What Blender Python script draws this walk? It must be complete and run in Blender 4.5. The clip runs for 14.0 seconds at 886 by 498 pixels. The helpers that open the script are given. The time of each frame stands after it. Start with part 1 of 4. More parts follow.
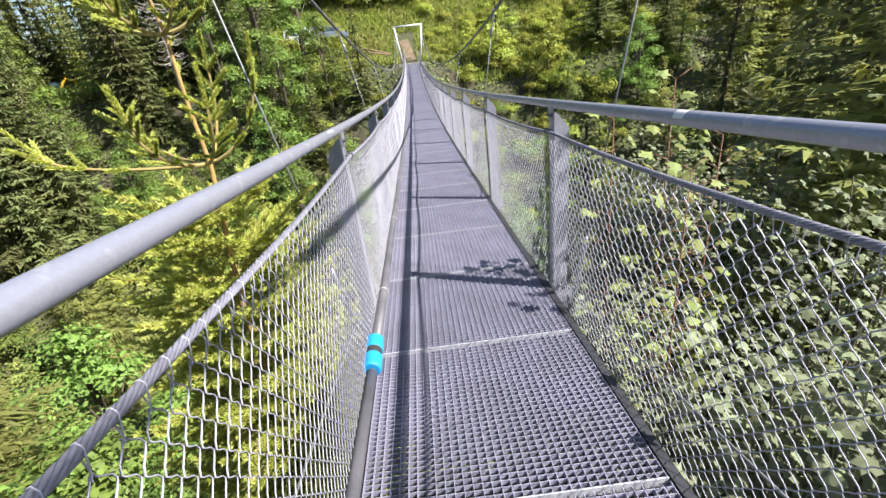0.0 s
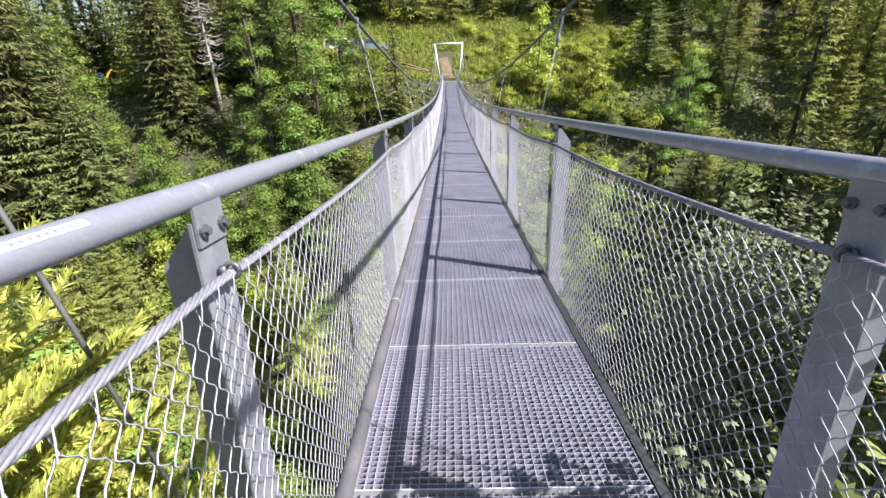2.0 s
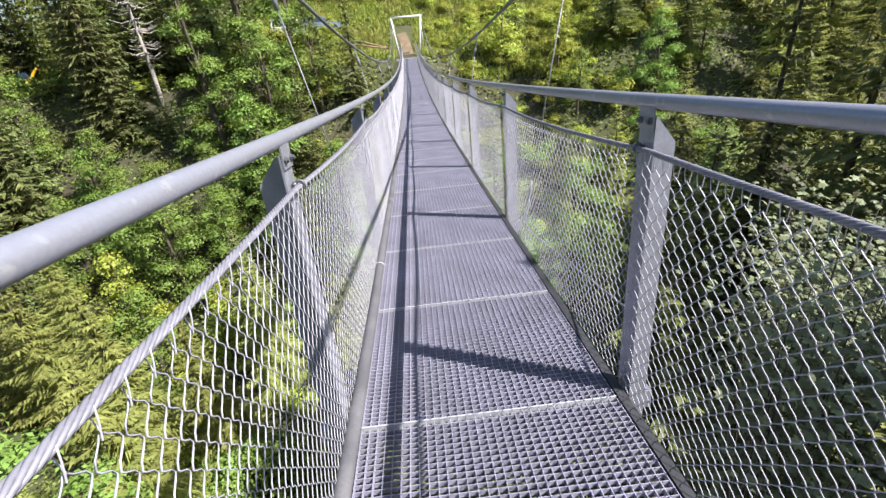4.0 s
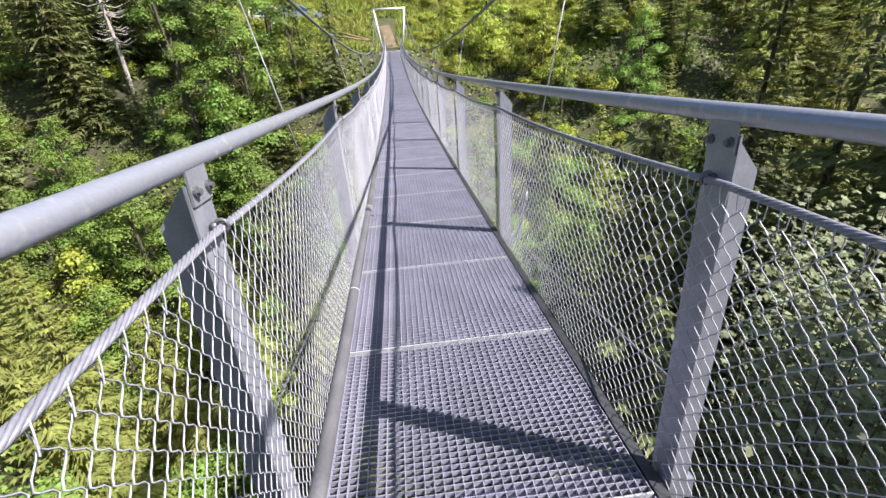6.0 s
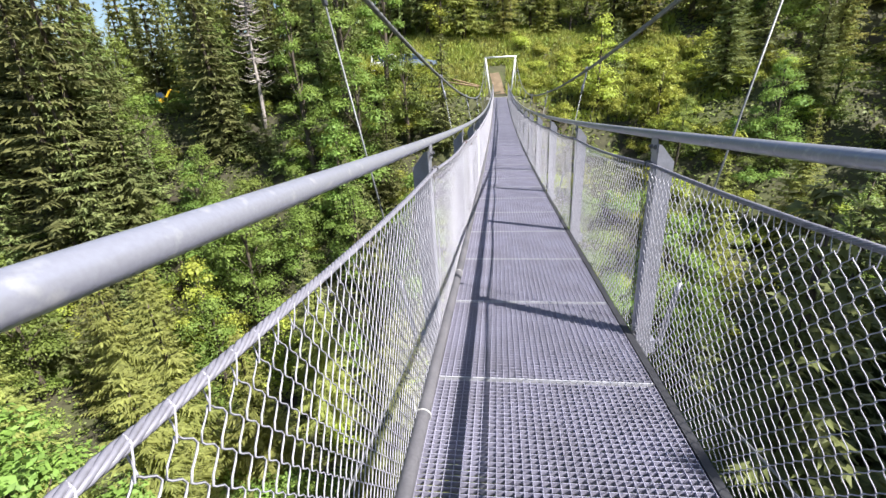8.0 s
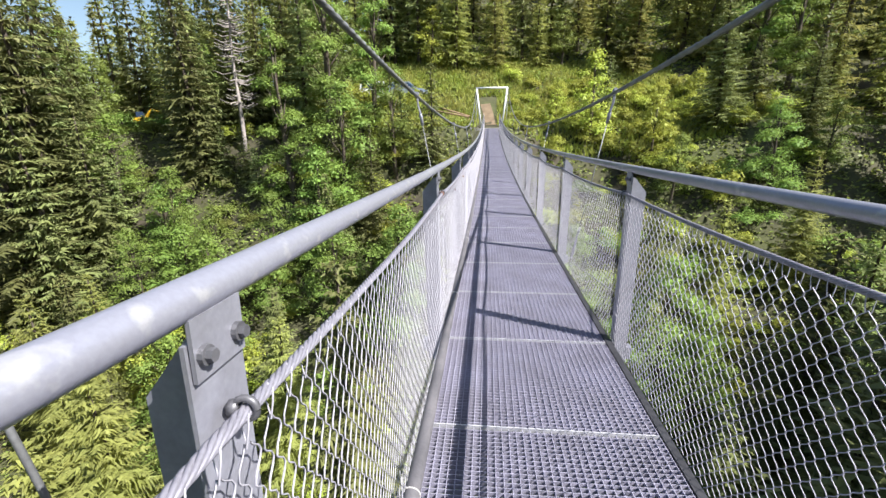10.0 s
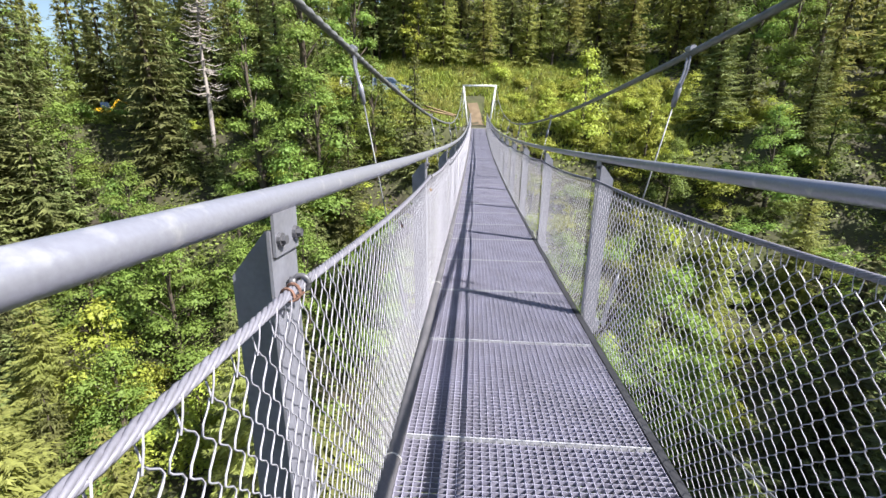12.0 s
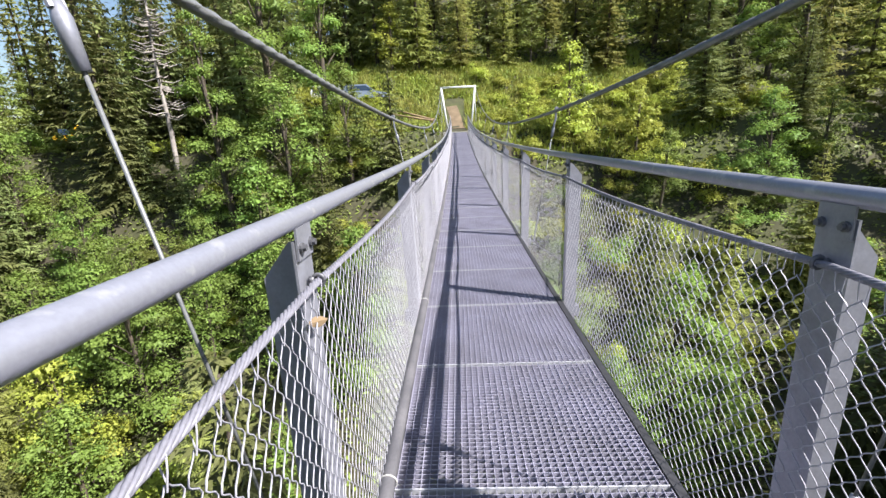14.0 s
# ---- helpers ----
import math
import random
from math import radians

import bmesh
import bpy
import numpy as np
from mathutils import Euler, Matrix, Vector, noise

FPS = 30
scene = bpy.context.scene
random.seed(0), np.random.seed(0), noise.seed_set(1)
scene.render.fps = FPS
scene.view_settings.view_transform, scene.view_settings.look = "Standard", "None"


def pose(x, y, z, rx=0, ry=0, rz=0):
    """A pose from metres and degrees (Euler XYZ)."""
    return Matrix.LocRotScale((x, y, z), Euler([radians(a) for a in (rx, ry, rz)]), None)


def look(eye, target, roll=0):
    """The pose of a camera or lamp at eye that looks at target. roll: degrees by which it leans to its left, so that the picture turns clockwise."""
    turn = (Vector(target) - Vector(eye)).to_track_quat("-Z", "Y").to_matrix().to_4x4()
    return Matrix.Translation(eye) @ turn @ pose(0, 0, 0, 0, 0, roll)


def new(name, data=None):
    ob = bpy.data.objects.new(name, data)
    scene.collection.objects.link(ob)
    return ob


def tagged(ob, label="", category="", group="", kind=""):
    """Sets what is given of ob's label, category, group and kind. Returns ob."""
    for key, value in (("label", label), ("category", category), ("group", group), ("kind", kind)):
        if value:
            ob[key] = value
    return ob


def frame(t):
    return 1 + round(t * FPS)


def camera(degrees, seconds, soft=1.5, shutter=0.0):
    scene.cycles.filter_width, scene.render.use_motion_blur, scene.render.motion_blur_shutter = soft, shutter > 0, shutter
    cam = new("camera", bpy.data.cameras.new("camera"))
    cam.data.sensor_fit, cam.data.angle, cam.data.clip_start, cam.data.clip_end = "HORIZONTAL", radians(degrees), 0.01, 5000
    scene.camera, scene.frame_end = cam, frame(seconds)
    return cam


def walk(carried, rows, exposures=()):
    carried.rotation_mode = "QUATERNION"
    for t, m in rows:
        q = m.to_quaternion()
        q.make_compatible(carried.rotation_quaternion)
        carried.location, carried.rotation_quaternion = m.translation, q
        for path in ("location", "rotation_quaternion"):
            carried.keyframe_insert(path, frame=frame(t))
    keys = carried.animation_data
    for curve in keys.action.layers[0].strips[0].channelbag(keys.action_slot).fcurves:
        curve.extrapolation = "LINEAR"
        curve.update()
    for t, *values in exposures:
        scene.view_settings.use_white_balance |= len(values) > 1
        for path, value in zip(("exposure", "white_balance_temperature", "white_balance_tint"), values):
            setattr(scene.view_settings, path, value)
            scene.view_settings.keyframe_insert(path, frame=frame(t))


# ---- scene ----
cam = camera(91.6, 14.0, shutter=0.0)

# seconds, x, y, z, yaw, pitch, roll
PATH = [
    (0, -0.169, 0.589, 2.312, -4.18, -25.38, 6.02),
    (0.5, -0.192, 1.066, 2.237, -4.19, -25.62, 5.84),
    (1, -0.160, 1.496, 2.210, -2.57, -25.31, 2.70),
    (1.5, -0.165, 1.939, 2.179, -0.53, -24.29, 2.01),
    (2, -0.155, 2.406, 2.134, 0.56, -22.71, 1.97),
    (2.5, -0.119, 2.904, 2.132, -2.26, -19.90, 5.15),
    (3, -0.177, 3.388, 2.099, -1.80, -19.30, 2.85),
    (3.2, -0.176, 3.560, 2.063, -2.27, -20.84, 4.32),
    (5.3, -0.164, 4.608, 1.978, -5.91, -27.12, 3.93),
    (5.5, -0.161, 4.614, 1.974, -6.10, -26.83, 3.65),
    (6, -0.159, 4.634, 1.970, -6.32, -26.39, 3.63),
    (6.5, -0.164, 4.675, 1.965, -6.53, -26.51, 3.70),
    (7, -0.209, 4.815, 1.979, -3.57, -22.56, 1.68),
    (7.5, -0.179, 5.129, 1.956, 1.23, -20.99, 2.42),
    (8, -0.229, 5.542, 1.893, 6.79, -20.37, 2.62),
    (8.5, -0.211, 6.034, 1.855, 7.53, -20.16, 1.39),
    (9, -0.248, 6.559, 1.829, 7.39, -19.13, 2.16),
    (9.2, -0.279, 6.783, 1.831, 7.64, -17.60, 1.21),
    (11.3, -0.304, 8.970, 1.697, 3.30, -16.40, 1.93),
    (11.5, -0.308, 9.213, 1.679, 3.76, -16.33, 1.56),
    (12, -0.274, 9.736, 1.626, 4.09, -16.71, -0.65),
    (12.5, -0.263, 10.255, 1.612, 3.26, -16.46, 1.27),
    (13, -0.268, 10.816, 1.612, 2.92, -16.37, 0.52),
    (13.5, -0.241, 11.379, 1.576, 2.46, -15.94, 0.18),
    (14, -0.240, 11.928, 1.573, 1.68, -16.07, 2.73),
]
walk(cam, [(t, pose(x, y, z, 90 + pitch, roll, yaw)) for t, x, y, z, yaw, pitch, roll in PATH])

# ---- world and sun ----
SUN_WAY = Vector((1.015, -0.425, 1.19)).normalized()
world = bpy.data.worlds.new("sky")
scene.world = world
world.use_nodes = True
wn = world.node_tree.nodes
sky = wn.new("ShaderNodeTexSky")
sky.sky_type = "NISHITA"
sky.sun_disc = False
sky.sun_elevation = math.asin(SUN_WAY.z)
sky.sun_rotation = math.atan2(SUN_WAY.x, SUN_WAY.y)
wn["Background"].inputs["Strength"].default_value = 0.066
world.node_tree.links.new(sky.outputs["Color"], wn["Background"].inputs["Color"])
sun_data = bpy.data.lights.new("sun", "SUN")
sun_data.energy, sun_data.angle, sun_data.color = 5.0, radians(0.53), (1.0, 0.965, 0.925)
sun = new("sun", sun_data)
sun.matrix_world = look(SUN_WAY * 60, (0, 0, 0))
scene.view_settings.exposure = 1.29


# ---- materials ----
def material(name, colour, rough=0.6, metal=0.0, vary=0.15, scale=6.0, fine=60.0, bump=0.0, second=None, patch=0.5, edge=0.18, translucent=0.0, by_object=0.0, by_island=0.0, spec=0.5):
    m = bpy.data.materials.new(name)
    m.use_nodes = True
    nt = m.node_tree
    n, ln = nt.nodes, nt.links.new
    bsdf = n["Principled BSDF"]
    bsdf.inputs["Roughness"].default_value = rough
    bsdf.inputs["Metallic"].default_value = metal
    bsdf.inputs["Specular IOR Level"].default_value = spec
    co = n.new("ShaderNodeTexCoord")
    big, small = n.new("ShaderNodeTexNoise"), n.new("ShaderNodeTexNoise")
    for tex, s in ((big, scale), (small, fine)):
        tex.inputs["Scale"].default_value = s
        tex.inputs["Detail"].default_value = 5
        ln(co.outputs["Object"], tex.inputs["Vector"])
    mix = n.new("ShaderNodeMix")
    mix.data_type = "RGBA"
    other = second or tuple(c * (1 - vary * 2) for c in colour)
    mix.inputs[6].default_value, mix.inputs[7].default_value = (*colour, 1), (*other, 1)
    ramp = n.new("ShaderNodeMapRange")
    ramp.inputs[1].default_value, ramp.inputs[2].default_value = patch - edge, patch + edge
    ln(big.outputs["Fac"], ramp.inputs[0])
    ln(ramp.outputs[0], mix.inputs[0])
    hsv = n.new("ShaderNodeHueSaturation")
    ln(mix.outputs[2], hsv.inputs["Color"])
    value = n.new("ShaderNodeMapRange")
    value.inputs[1].default_value, value.inputs[2].default_value = 0.25, 0.75
    value.inputs[3].default_value, value.inputs[4].default_value = 1 - vary, 1 + vary
    ln(small.outputs["Fac"], value.inputs[0])
    last = value.outputs[0]
    if by_object or by_island:
        for on, node, out in ((by_object, "ShaderNodeObjectInfo", "Random"), (by_island, "ShaderNodeNewGeometry", "Random Per Island")):
            if not on:
                continue
            src = n.new(node)
            rng = n.new("ShaderNodeMapRange")
            rng.inputs[3].default_value, rng.inputs[4].default_value = 1 - on, 1 + on
            ln(src.outputs[out], rng.inputs[0])
            mul = n.new("ShaderNodeMath")
            mul.operation = "MULTIPLY"
            ln(last, mul.inputs[0])
            ln(rng.outputs[0], mul.inputs[1])
            last = mul.outputs[0]
            hue = n.new("ShaderNodeMapRange")
            hue.inputs[3].default_value, hue.inputs[4].default_value = 0.5 - 0.016 * on / 0.3, 0.5 + 0.018 * on / 0.3
            ln(src.outputs[out], hue.inputs[0])
            if node == "ShaderNodeObjectInfo" or not by_object:
                ln(hue.outputs[0], hsv.inputs["Hue"])
    ln(last, hsv.inputs["Value"])
    ln(hsv.outputs["Color"], bsdf.inputs["Base Color"])
    if bump:
        b = n.new("ShaderNodeBump")
        b.inputs["Strength"].default_value = bump
        b.inputs["Distance"].default_value = 0.01
        ln(small.outputs["Fac"], b.inputs["Height"])
        ln(b.outputs["Normal"], bsdf.inputs["Normal"])
    if translucent:
        tr = n.new("ShaderNodeBsdfTranslucent")
        bright = n.new("ShaderNodeHueSaturation")
        bright.inputs["Value"].default_value, bright.inputs["Hue"].default_value = 1.5, 0.48
        ln(hsv.outputs["Color"], bright.inputs["Color"])
        ln(bright.outputs["Color"], tr.inputs["Color"])
        ms = n.new("ShaderNodeMixShader")
        ms.inputs[0].default_value = translucent
        ln(bsdf.outputs[0], ms.inputs[1])
        ln(tr.outputs[0], ms.inputs[2])
        ln(ms.outputs[0], n["Material Output"].inputs["Surface"])
    return m


ZINC = material("galvanised_steel", (0.31, 0.315, 0.37), 0.42, 0.4, 0.10, 14, 90, 0.05, second=(0.24, 0.242, 0.275))
RAIL = material("galvanised_tube", (0.33, 0.335, 0.395), 0.36, 0.45, 0.07, 22, 120, 0.03, second=(0.44, 0.44, 0.47), patch=0.64, edge=0.05)
WIRE = material("galvanised_wire", (0.425, 0.418, 0.475), 0.6, 0.0, 0.08, 30, 150)
GRATE = material("grating_steel", (0.37, 0.36, 0.462), 0.5, 0.2, 0.12, 3, 60, second=(0.29, 0.28, 0.345), by_object=0.06)
LAID = material("laid_rope", (0.25, 0.245, 0.29), 0.5, 0.2, 0.12, 30, 150)
ENDS = material("end_bar_steel", (0.52, 0.52, 0.56), 0.5, 0.2, 0.10, 8, 60)
ROPE = material("wire_rope", (0.24, 0.245, 0.25), 0.5, 0.4, 0.15, 10, 120, 0.1)
# edge angle's steel, coloured dark to stand in for its shaded face
SHADESTEEL = material("shade_dark_steel", (0.06, 0.06, 0.068), 0.55, 0.3, 0.15, 8, 80)
BOLT = material("bolt_steel", (0.15, 0.15, 0.165), 0.45, 0.4, 0.15, 20, 90)
PIPE = material("polyethylene_pipe", (0.085, 0.083, 0.092), 0.5, 0, 0.15, 5, 90, second=(0.135, 0.13, 0.14))
BLUE = material("blue_plastic", (0.02, 0.30, 0.62), 0.35, 0, 0.06, 10, 60)
TIE = material("pale_tie", (0.50, 0.49, 0.47), 0.6, 0, 0.05, 10, 60)
RUST = material("rust", (0.24, 0.13, 0.095), 0.9, 0, 0.2, 20, 90, 0.2)
BARK = material("bark", (0.10, 0.075, 0.055), 0.9, 0, 0.25, 3, 25, 0.5, second=(0.06, 0.05, 0.04))
DEADBARK = material("dead_wood", (0.37, 0.33, 0.305), 0.9, 0, 0.2, 3, 25, 0.3)
YOUNGBARK = material("young_bark", (0.48, 0.30, 0.10), 0.8, 0, 0.2, 12, 60, 0.2)
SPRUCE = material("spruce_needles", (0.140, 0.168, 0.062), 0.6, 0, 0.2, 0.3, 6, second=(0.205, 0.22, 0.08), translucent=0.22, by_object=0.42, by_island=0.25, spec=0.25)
BROAD = material("broad_leaves", (0.155, 0.205, 0.045), 0.55, 0, 0.2, 0.3, 5, second=(0.215, 0.250, 0.065), translucent=0.25, by_object=0.38, by_island=0.25, spec=0.25)
# greener copy of the broad leaves, with a sunny slope's brightness in its colour
SUNBROAD = material("sun_bright_leaves", (0.150, 0.225, 0.050), 0.55, 0, 0.2, 0.4, 5, second=(0.20, 0.27, 0.06), translucent=0.3, by_object=0.3, by_island=0.25, spec=0.25)
LIME = material("lime_bush_leaves", (0.28, 0.34, 0.055), 0.55, 0, 0.2, 0.4, 5, second=(0.34, 0.36, 0.07), translucent=0.3, by_object=0.25, by_island=0.25, spec=0.25)
# lighter copy of the spruce needles: sunlight is put into the colour
SUNTINT = material("sun_tinted_needles", (0.225, 0.25, 0.075), 0.6, 0, 0.2, 0.3, 6, second=(0.29, 0.30, 0.09), translucent=0.38, by_object=0.25, by_island=0.25, spec=0.25)
YOUNG = material("young_spruce_needles", (0.38, 0.42, 0.085), 0.5, 0, 0.15, 2, 20, second=(0.46, 0.49, 0.11), translucent=0.3, by_island=0.25)
TWIG = material("fresh_twigs", (0.36, 0.28, 0.10), 0.8, 0, 0.2, 12, 60)
MAPLE = material("maple_leaves", (0.175, 0.20, 0.115), 0.55, 0, 0.15, 2, 25, second=(0.235, 0.255, 0.15), translucent=0.25, by_island=0.35, spec=0.2)
FRESH = material("fresh_maple_leaves", (0.20, 0.235, 0.075), 0.6, 0, 0.15, 2, 25, second=(0.26, 0.29, 0.10), translucent=0.3, by_island=0.3, spec=0.2)
STEM = material("red_stems", (0.24, 0.11, 0.06), 0.7, 0, 0.2, 10, 50)
SOIL = material("forest_floor", (0.065, 0.075, 0.025), 0.95, 0, 0.3, 0.25, 2.5, 0.6, second=(0.05, 0.042, 0.028))
MEADOW = material("meadow_grass", (0.24, 0.30, 0.05), 0.9, 0, 0.25, 0.4, 4, 0.4, second=(0.30, 0.30, 0.08), by_island=0.25, translucent=0.3)
DIRT = material("path_gravel", (0.22, 0.16, 0.10), 0.95, 0, 0.2, 1.5, 12, 0.4)
CONCRETE = material("concrete", (0.45, 0.43, 0.40), 0.9, 0, 0.12, 2, 30, 0.2)
WHITEPAINT = material("white_paint", (0.75, 0.76, 0.78), 0.4, 0, 0.06, 2, 20)
YELLOW = material("yellow_paint", (0.75, 0.42, 0.02), 0.45, 0, 0.1, 3, 20)
ORANGE = material("rust_red_paint", (0.42, 0.12, 0.05), 0.6, 0, 0.15, 3, 20)
GLASS = material("dark_glass", (0.03, 0.05, 0.09), 0.08, 0, 0.05, 2, 20)
RUBBER = material("rubber", (0.03, 0.03, 0.03), 0.8, 0, 0.1, 5, 40)
TIMBER = material("weathered_timber", (0.30, 0.21, 0.12), 0.85, 0, 0.2, 3, 25, 0.3)


# ---- building helpers ----
def shape(name, verts, faces, mat, smooth=False):
    me = bpy.data.meshes.new(name)
    me.from_pydata([tuple(v) for v in verts], [], faces)
    me.materials.append(mat)
    if smooth:
        me.polygons.foreach_set("use_smooth", [True] * len(me.polygons))
    me.update()
    return me


def put(name, me, parent=None, m=None, label=""):
    ob = new(name, me)
    if m is not None:
        ob.matrix_world = m
    if parent is not None:
        ob.parent = parent
    if label:
        ob["label"] = label
    return ob


def part(name, bm, mat, parent=None, label="", m=None, smooth=False):
    me = bpy.data.meshes.new(name)
    bm.to_mesh(me)
    bm.free()
    me.materials.append(mat)
    if smooth:
        me.polygons.foreach_set("use_smooth", [True] * len(me.polygons))
    return put(name, me, parent, m, label)


class Geo:
    """Collects boxes, tubes and plates as plain vertices and faces."""

    def __init__(self):
        self.v, self.f = [], []

    def box(self, x0, x1, y0, y1, z0, z1):
        b = len(self.v)
        self.v += [(x, y, z) for z in (z0, z1) for y in (y0, y1) for x in (x0, x1)]
        self.f += [[b + i for i in q] for q in ((0, 2, 3, 1), (4, 5, 7, 6), (0, 1, 5, 4), (2, 6, 7, 3), (0, 4, 6, 2), (1, 3, 7, 5))]
        return self

    def tube(self, pts, radius, sides=8, caps=True, twist=0.0, lobes=0.0):
        pts = [Vector(p) for p in pts]
        b = len(self.v)
        ref = Vector((0, 0, 1))
        for i, p in enumerate(pts):
            d = (pts[min(i + 1, len(pts) - 1)] - pts[max(i - 1, 0)]).normalized()
            if abs(d.dot(ref)) > 0.95:
                ref = Vector((0, 1, 0)) if abs(d.y) < 0.9 else Vector((1, 0, 0))
            u = d.cross(ref).normalized()
            w = u.cross(d)
            r = radius[i] if isinstance(radius, (list, tuple)) else radius
            for k in range(sides):
                q = r * (1 + lobes * (1 if k % 2 else -1))
                a = 2 * math.pi * k / sides + twist * i
                self.v.append(tuple(p + u * (math.cos(a) * q) + w * (math.sin(a) * q)))
        for i in range(len(pts) - 1):
            for k in range(sides):
                k2 = (k + 1) % sides
                self.f.append([b + i * sides + k, b + i * sides + k2, b + (i + 1) * sides + k2, b + (i + 1) * sides + k])
        if caps and sides > 2:
            self.f.append([b + k for k in range(sides)][::-1])
            e = b + (len(pts) - 1) * sides
            self.f.append([e + k for k in range(sides)])
        return self

    def plate(self, outline, axis, a, b):
        """A flat outline, pushed from a to b along the axis (0, 1, 2)."""
        s, n = len(self.v), len(outline)
        for t in (a, b):
            for p in outline:
                q = list(p)
                q.insert(axis, t)
                self.v.append(tuple(q))
        self.f.append([s + i for i in range(n)][::-1])
        self.f.append([s + n + i for i in range(n)])
        for i in range(n):
            j = (i + 1) % n
            self.f.append([s + i, s + j, s + n + j, s + n + i])
        return self

    def mesh(self, name, mat, smooth=False):
        return shape(name, self.v, self.f, mat, smooth)


# ---- the bridge's line ----
BAY, FIRST, LAST = 2.445, -1, 18
SAG, LOW = 0.001912, 23.0


def deck(y):
    return SAG * (y - LOW) ** 2


def post_y(k):
    return 3.090 + BAY * (k - 1)


def on_deck(y, length=0.0):
    """The pose of a piece of the bridge that starts at y and runs for that length along the sagging deck."""
    slope = math.atan2(deck(y + length) - deck(y), length) if length else math.atan(2 * SAG * (y - LOW))
    return pose(0, y, deck(y), math.degrees(slope), 0, 0)


Y0, Y1 = post_y(FIRST), post_y(LAST)


# ---- ground ----
def ground_z(x, y):
    """Two wooded banks with a gorge between them; the far bank climbs into a hill."""
    wob = 2.0 * math.sin(x * 0.07 + 0.6) + 1.2 * math.sin(x * 0.19)
    near, far = 0.6 + wob * 0.6, 45.9 + wob
    if abs(x) < 5:
        near, far = 0.6 + wob * 0.12 * abs(x), 45.9 + wob * abs(x) / 5
    floor = -15.0 + 1.5 * math.sin(x * 0.05)
    if y < near:
        z = 0.55 + (near - y) * 0.12
    elif y < near + 17:
        s = (y - near) / 17
        z = 0.55 + (floor - 0.55) * (1 - (1 - s) ** 1.5)
    elif y < far - 18:
        z = floor
    elif y < far:
        s = (far - y) / 18
        z = 1.0 + (floor - 1.0) * (1 - (1 - s) ** 1.35)
    else:
        steep = 0.02 + 0.52 / (1 + math.exp(-(x + 27) / 7))
        d = y - far
        z = 1.0 + 0.06 * min(d, 5) + max(0.0, d - 5) * steep - 1.3 * min(1.0, d / 8) / (1 + math.exp((x + 33) / 4))
        if d > 90:
            z = 1.0 + 0.30 + 85 * steep + (d - 90) * 0.05
    side = max(0.0, abs(x) - 45)
    if y < far and y > near:
        z += side * 0.12
    bump = noise.noise(Vector((x * 0.12, y * 0.12, 0.3))) * 0.9 + noise.noise(Vector((x * 0.4, y * 0.4, 1.3))) * 0.25
    if abs(x) < 3 and (y < 1.5 or y > 44):
        bump *= 0.15
    return z + bump


def make_ground():
    xs = sorted(set([round(v, 2) for v in np.concatenate([np.linspace(-70, 70, 113), np.linspace(-700, -75, 16), np.linspace(75, 700, 16)])]))
    ys = sorted(set([round(v, 2) for v in np.concatenate([np.linspace(-30, 110, 113), np.linspace(-500, -40, 12), np.linspace(118, 900, 18)])]))
    verts = [(x, y, ground_z(x, y)) for y in ys for x in xs]
    n = len(xs)
    faces = [[j * n + i, j * n + i + 1, (j + 1) * n + i + 1, (j + 1) * n + i] for j in range(len(ys) - 1) for i in range(n - 1)]
    return tagged(put("ground", shape("ground", verts, faces, SOIL, True)), "wooded ground of a steep gorge and hillside", "ground", kind="structure")


make_ground()

# ---- footbridge ----
bridge = tagged(new("footbridge"), "galvanised steel suspension footbridge with grating deck and wire mesh sides", "footbridge")

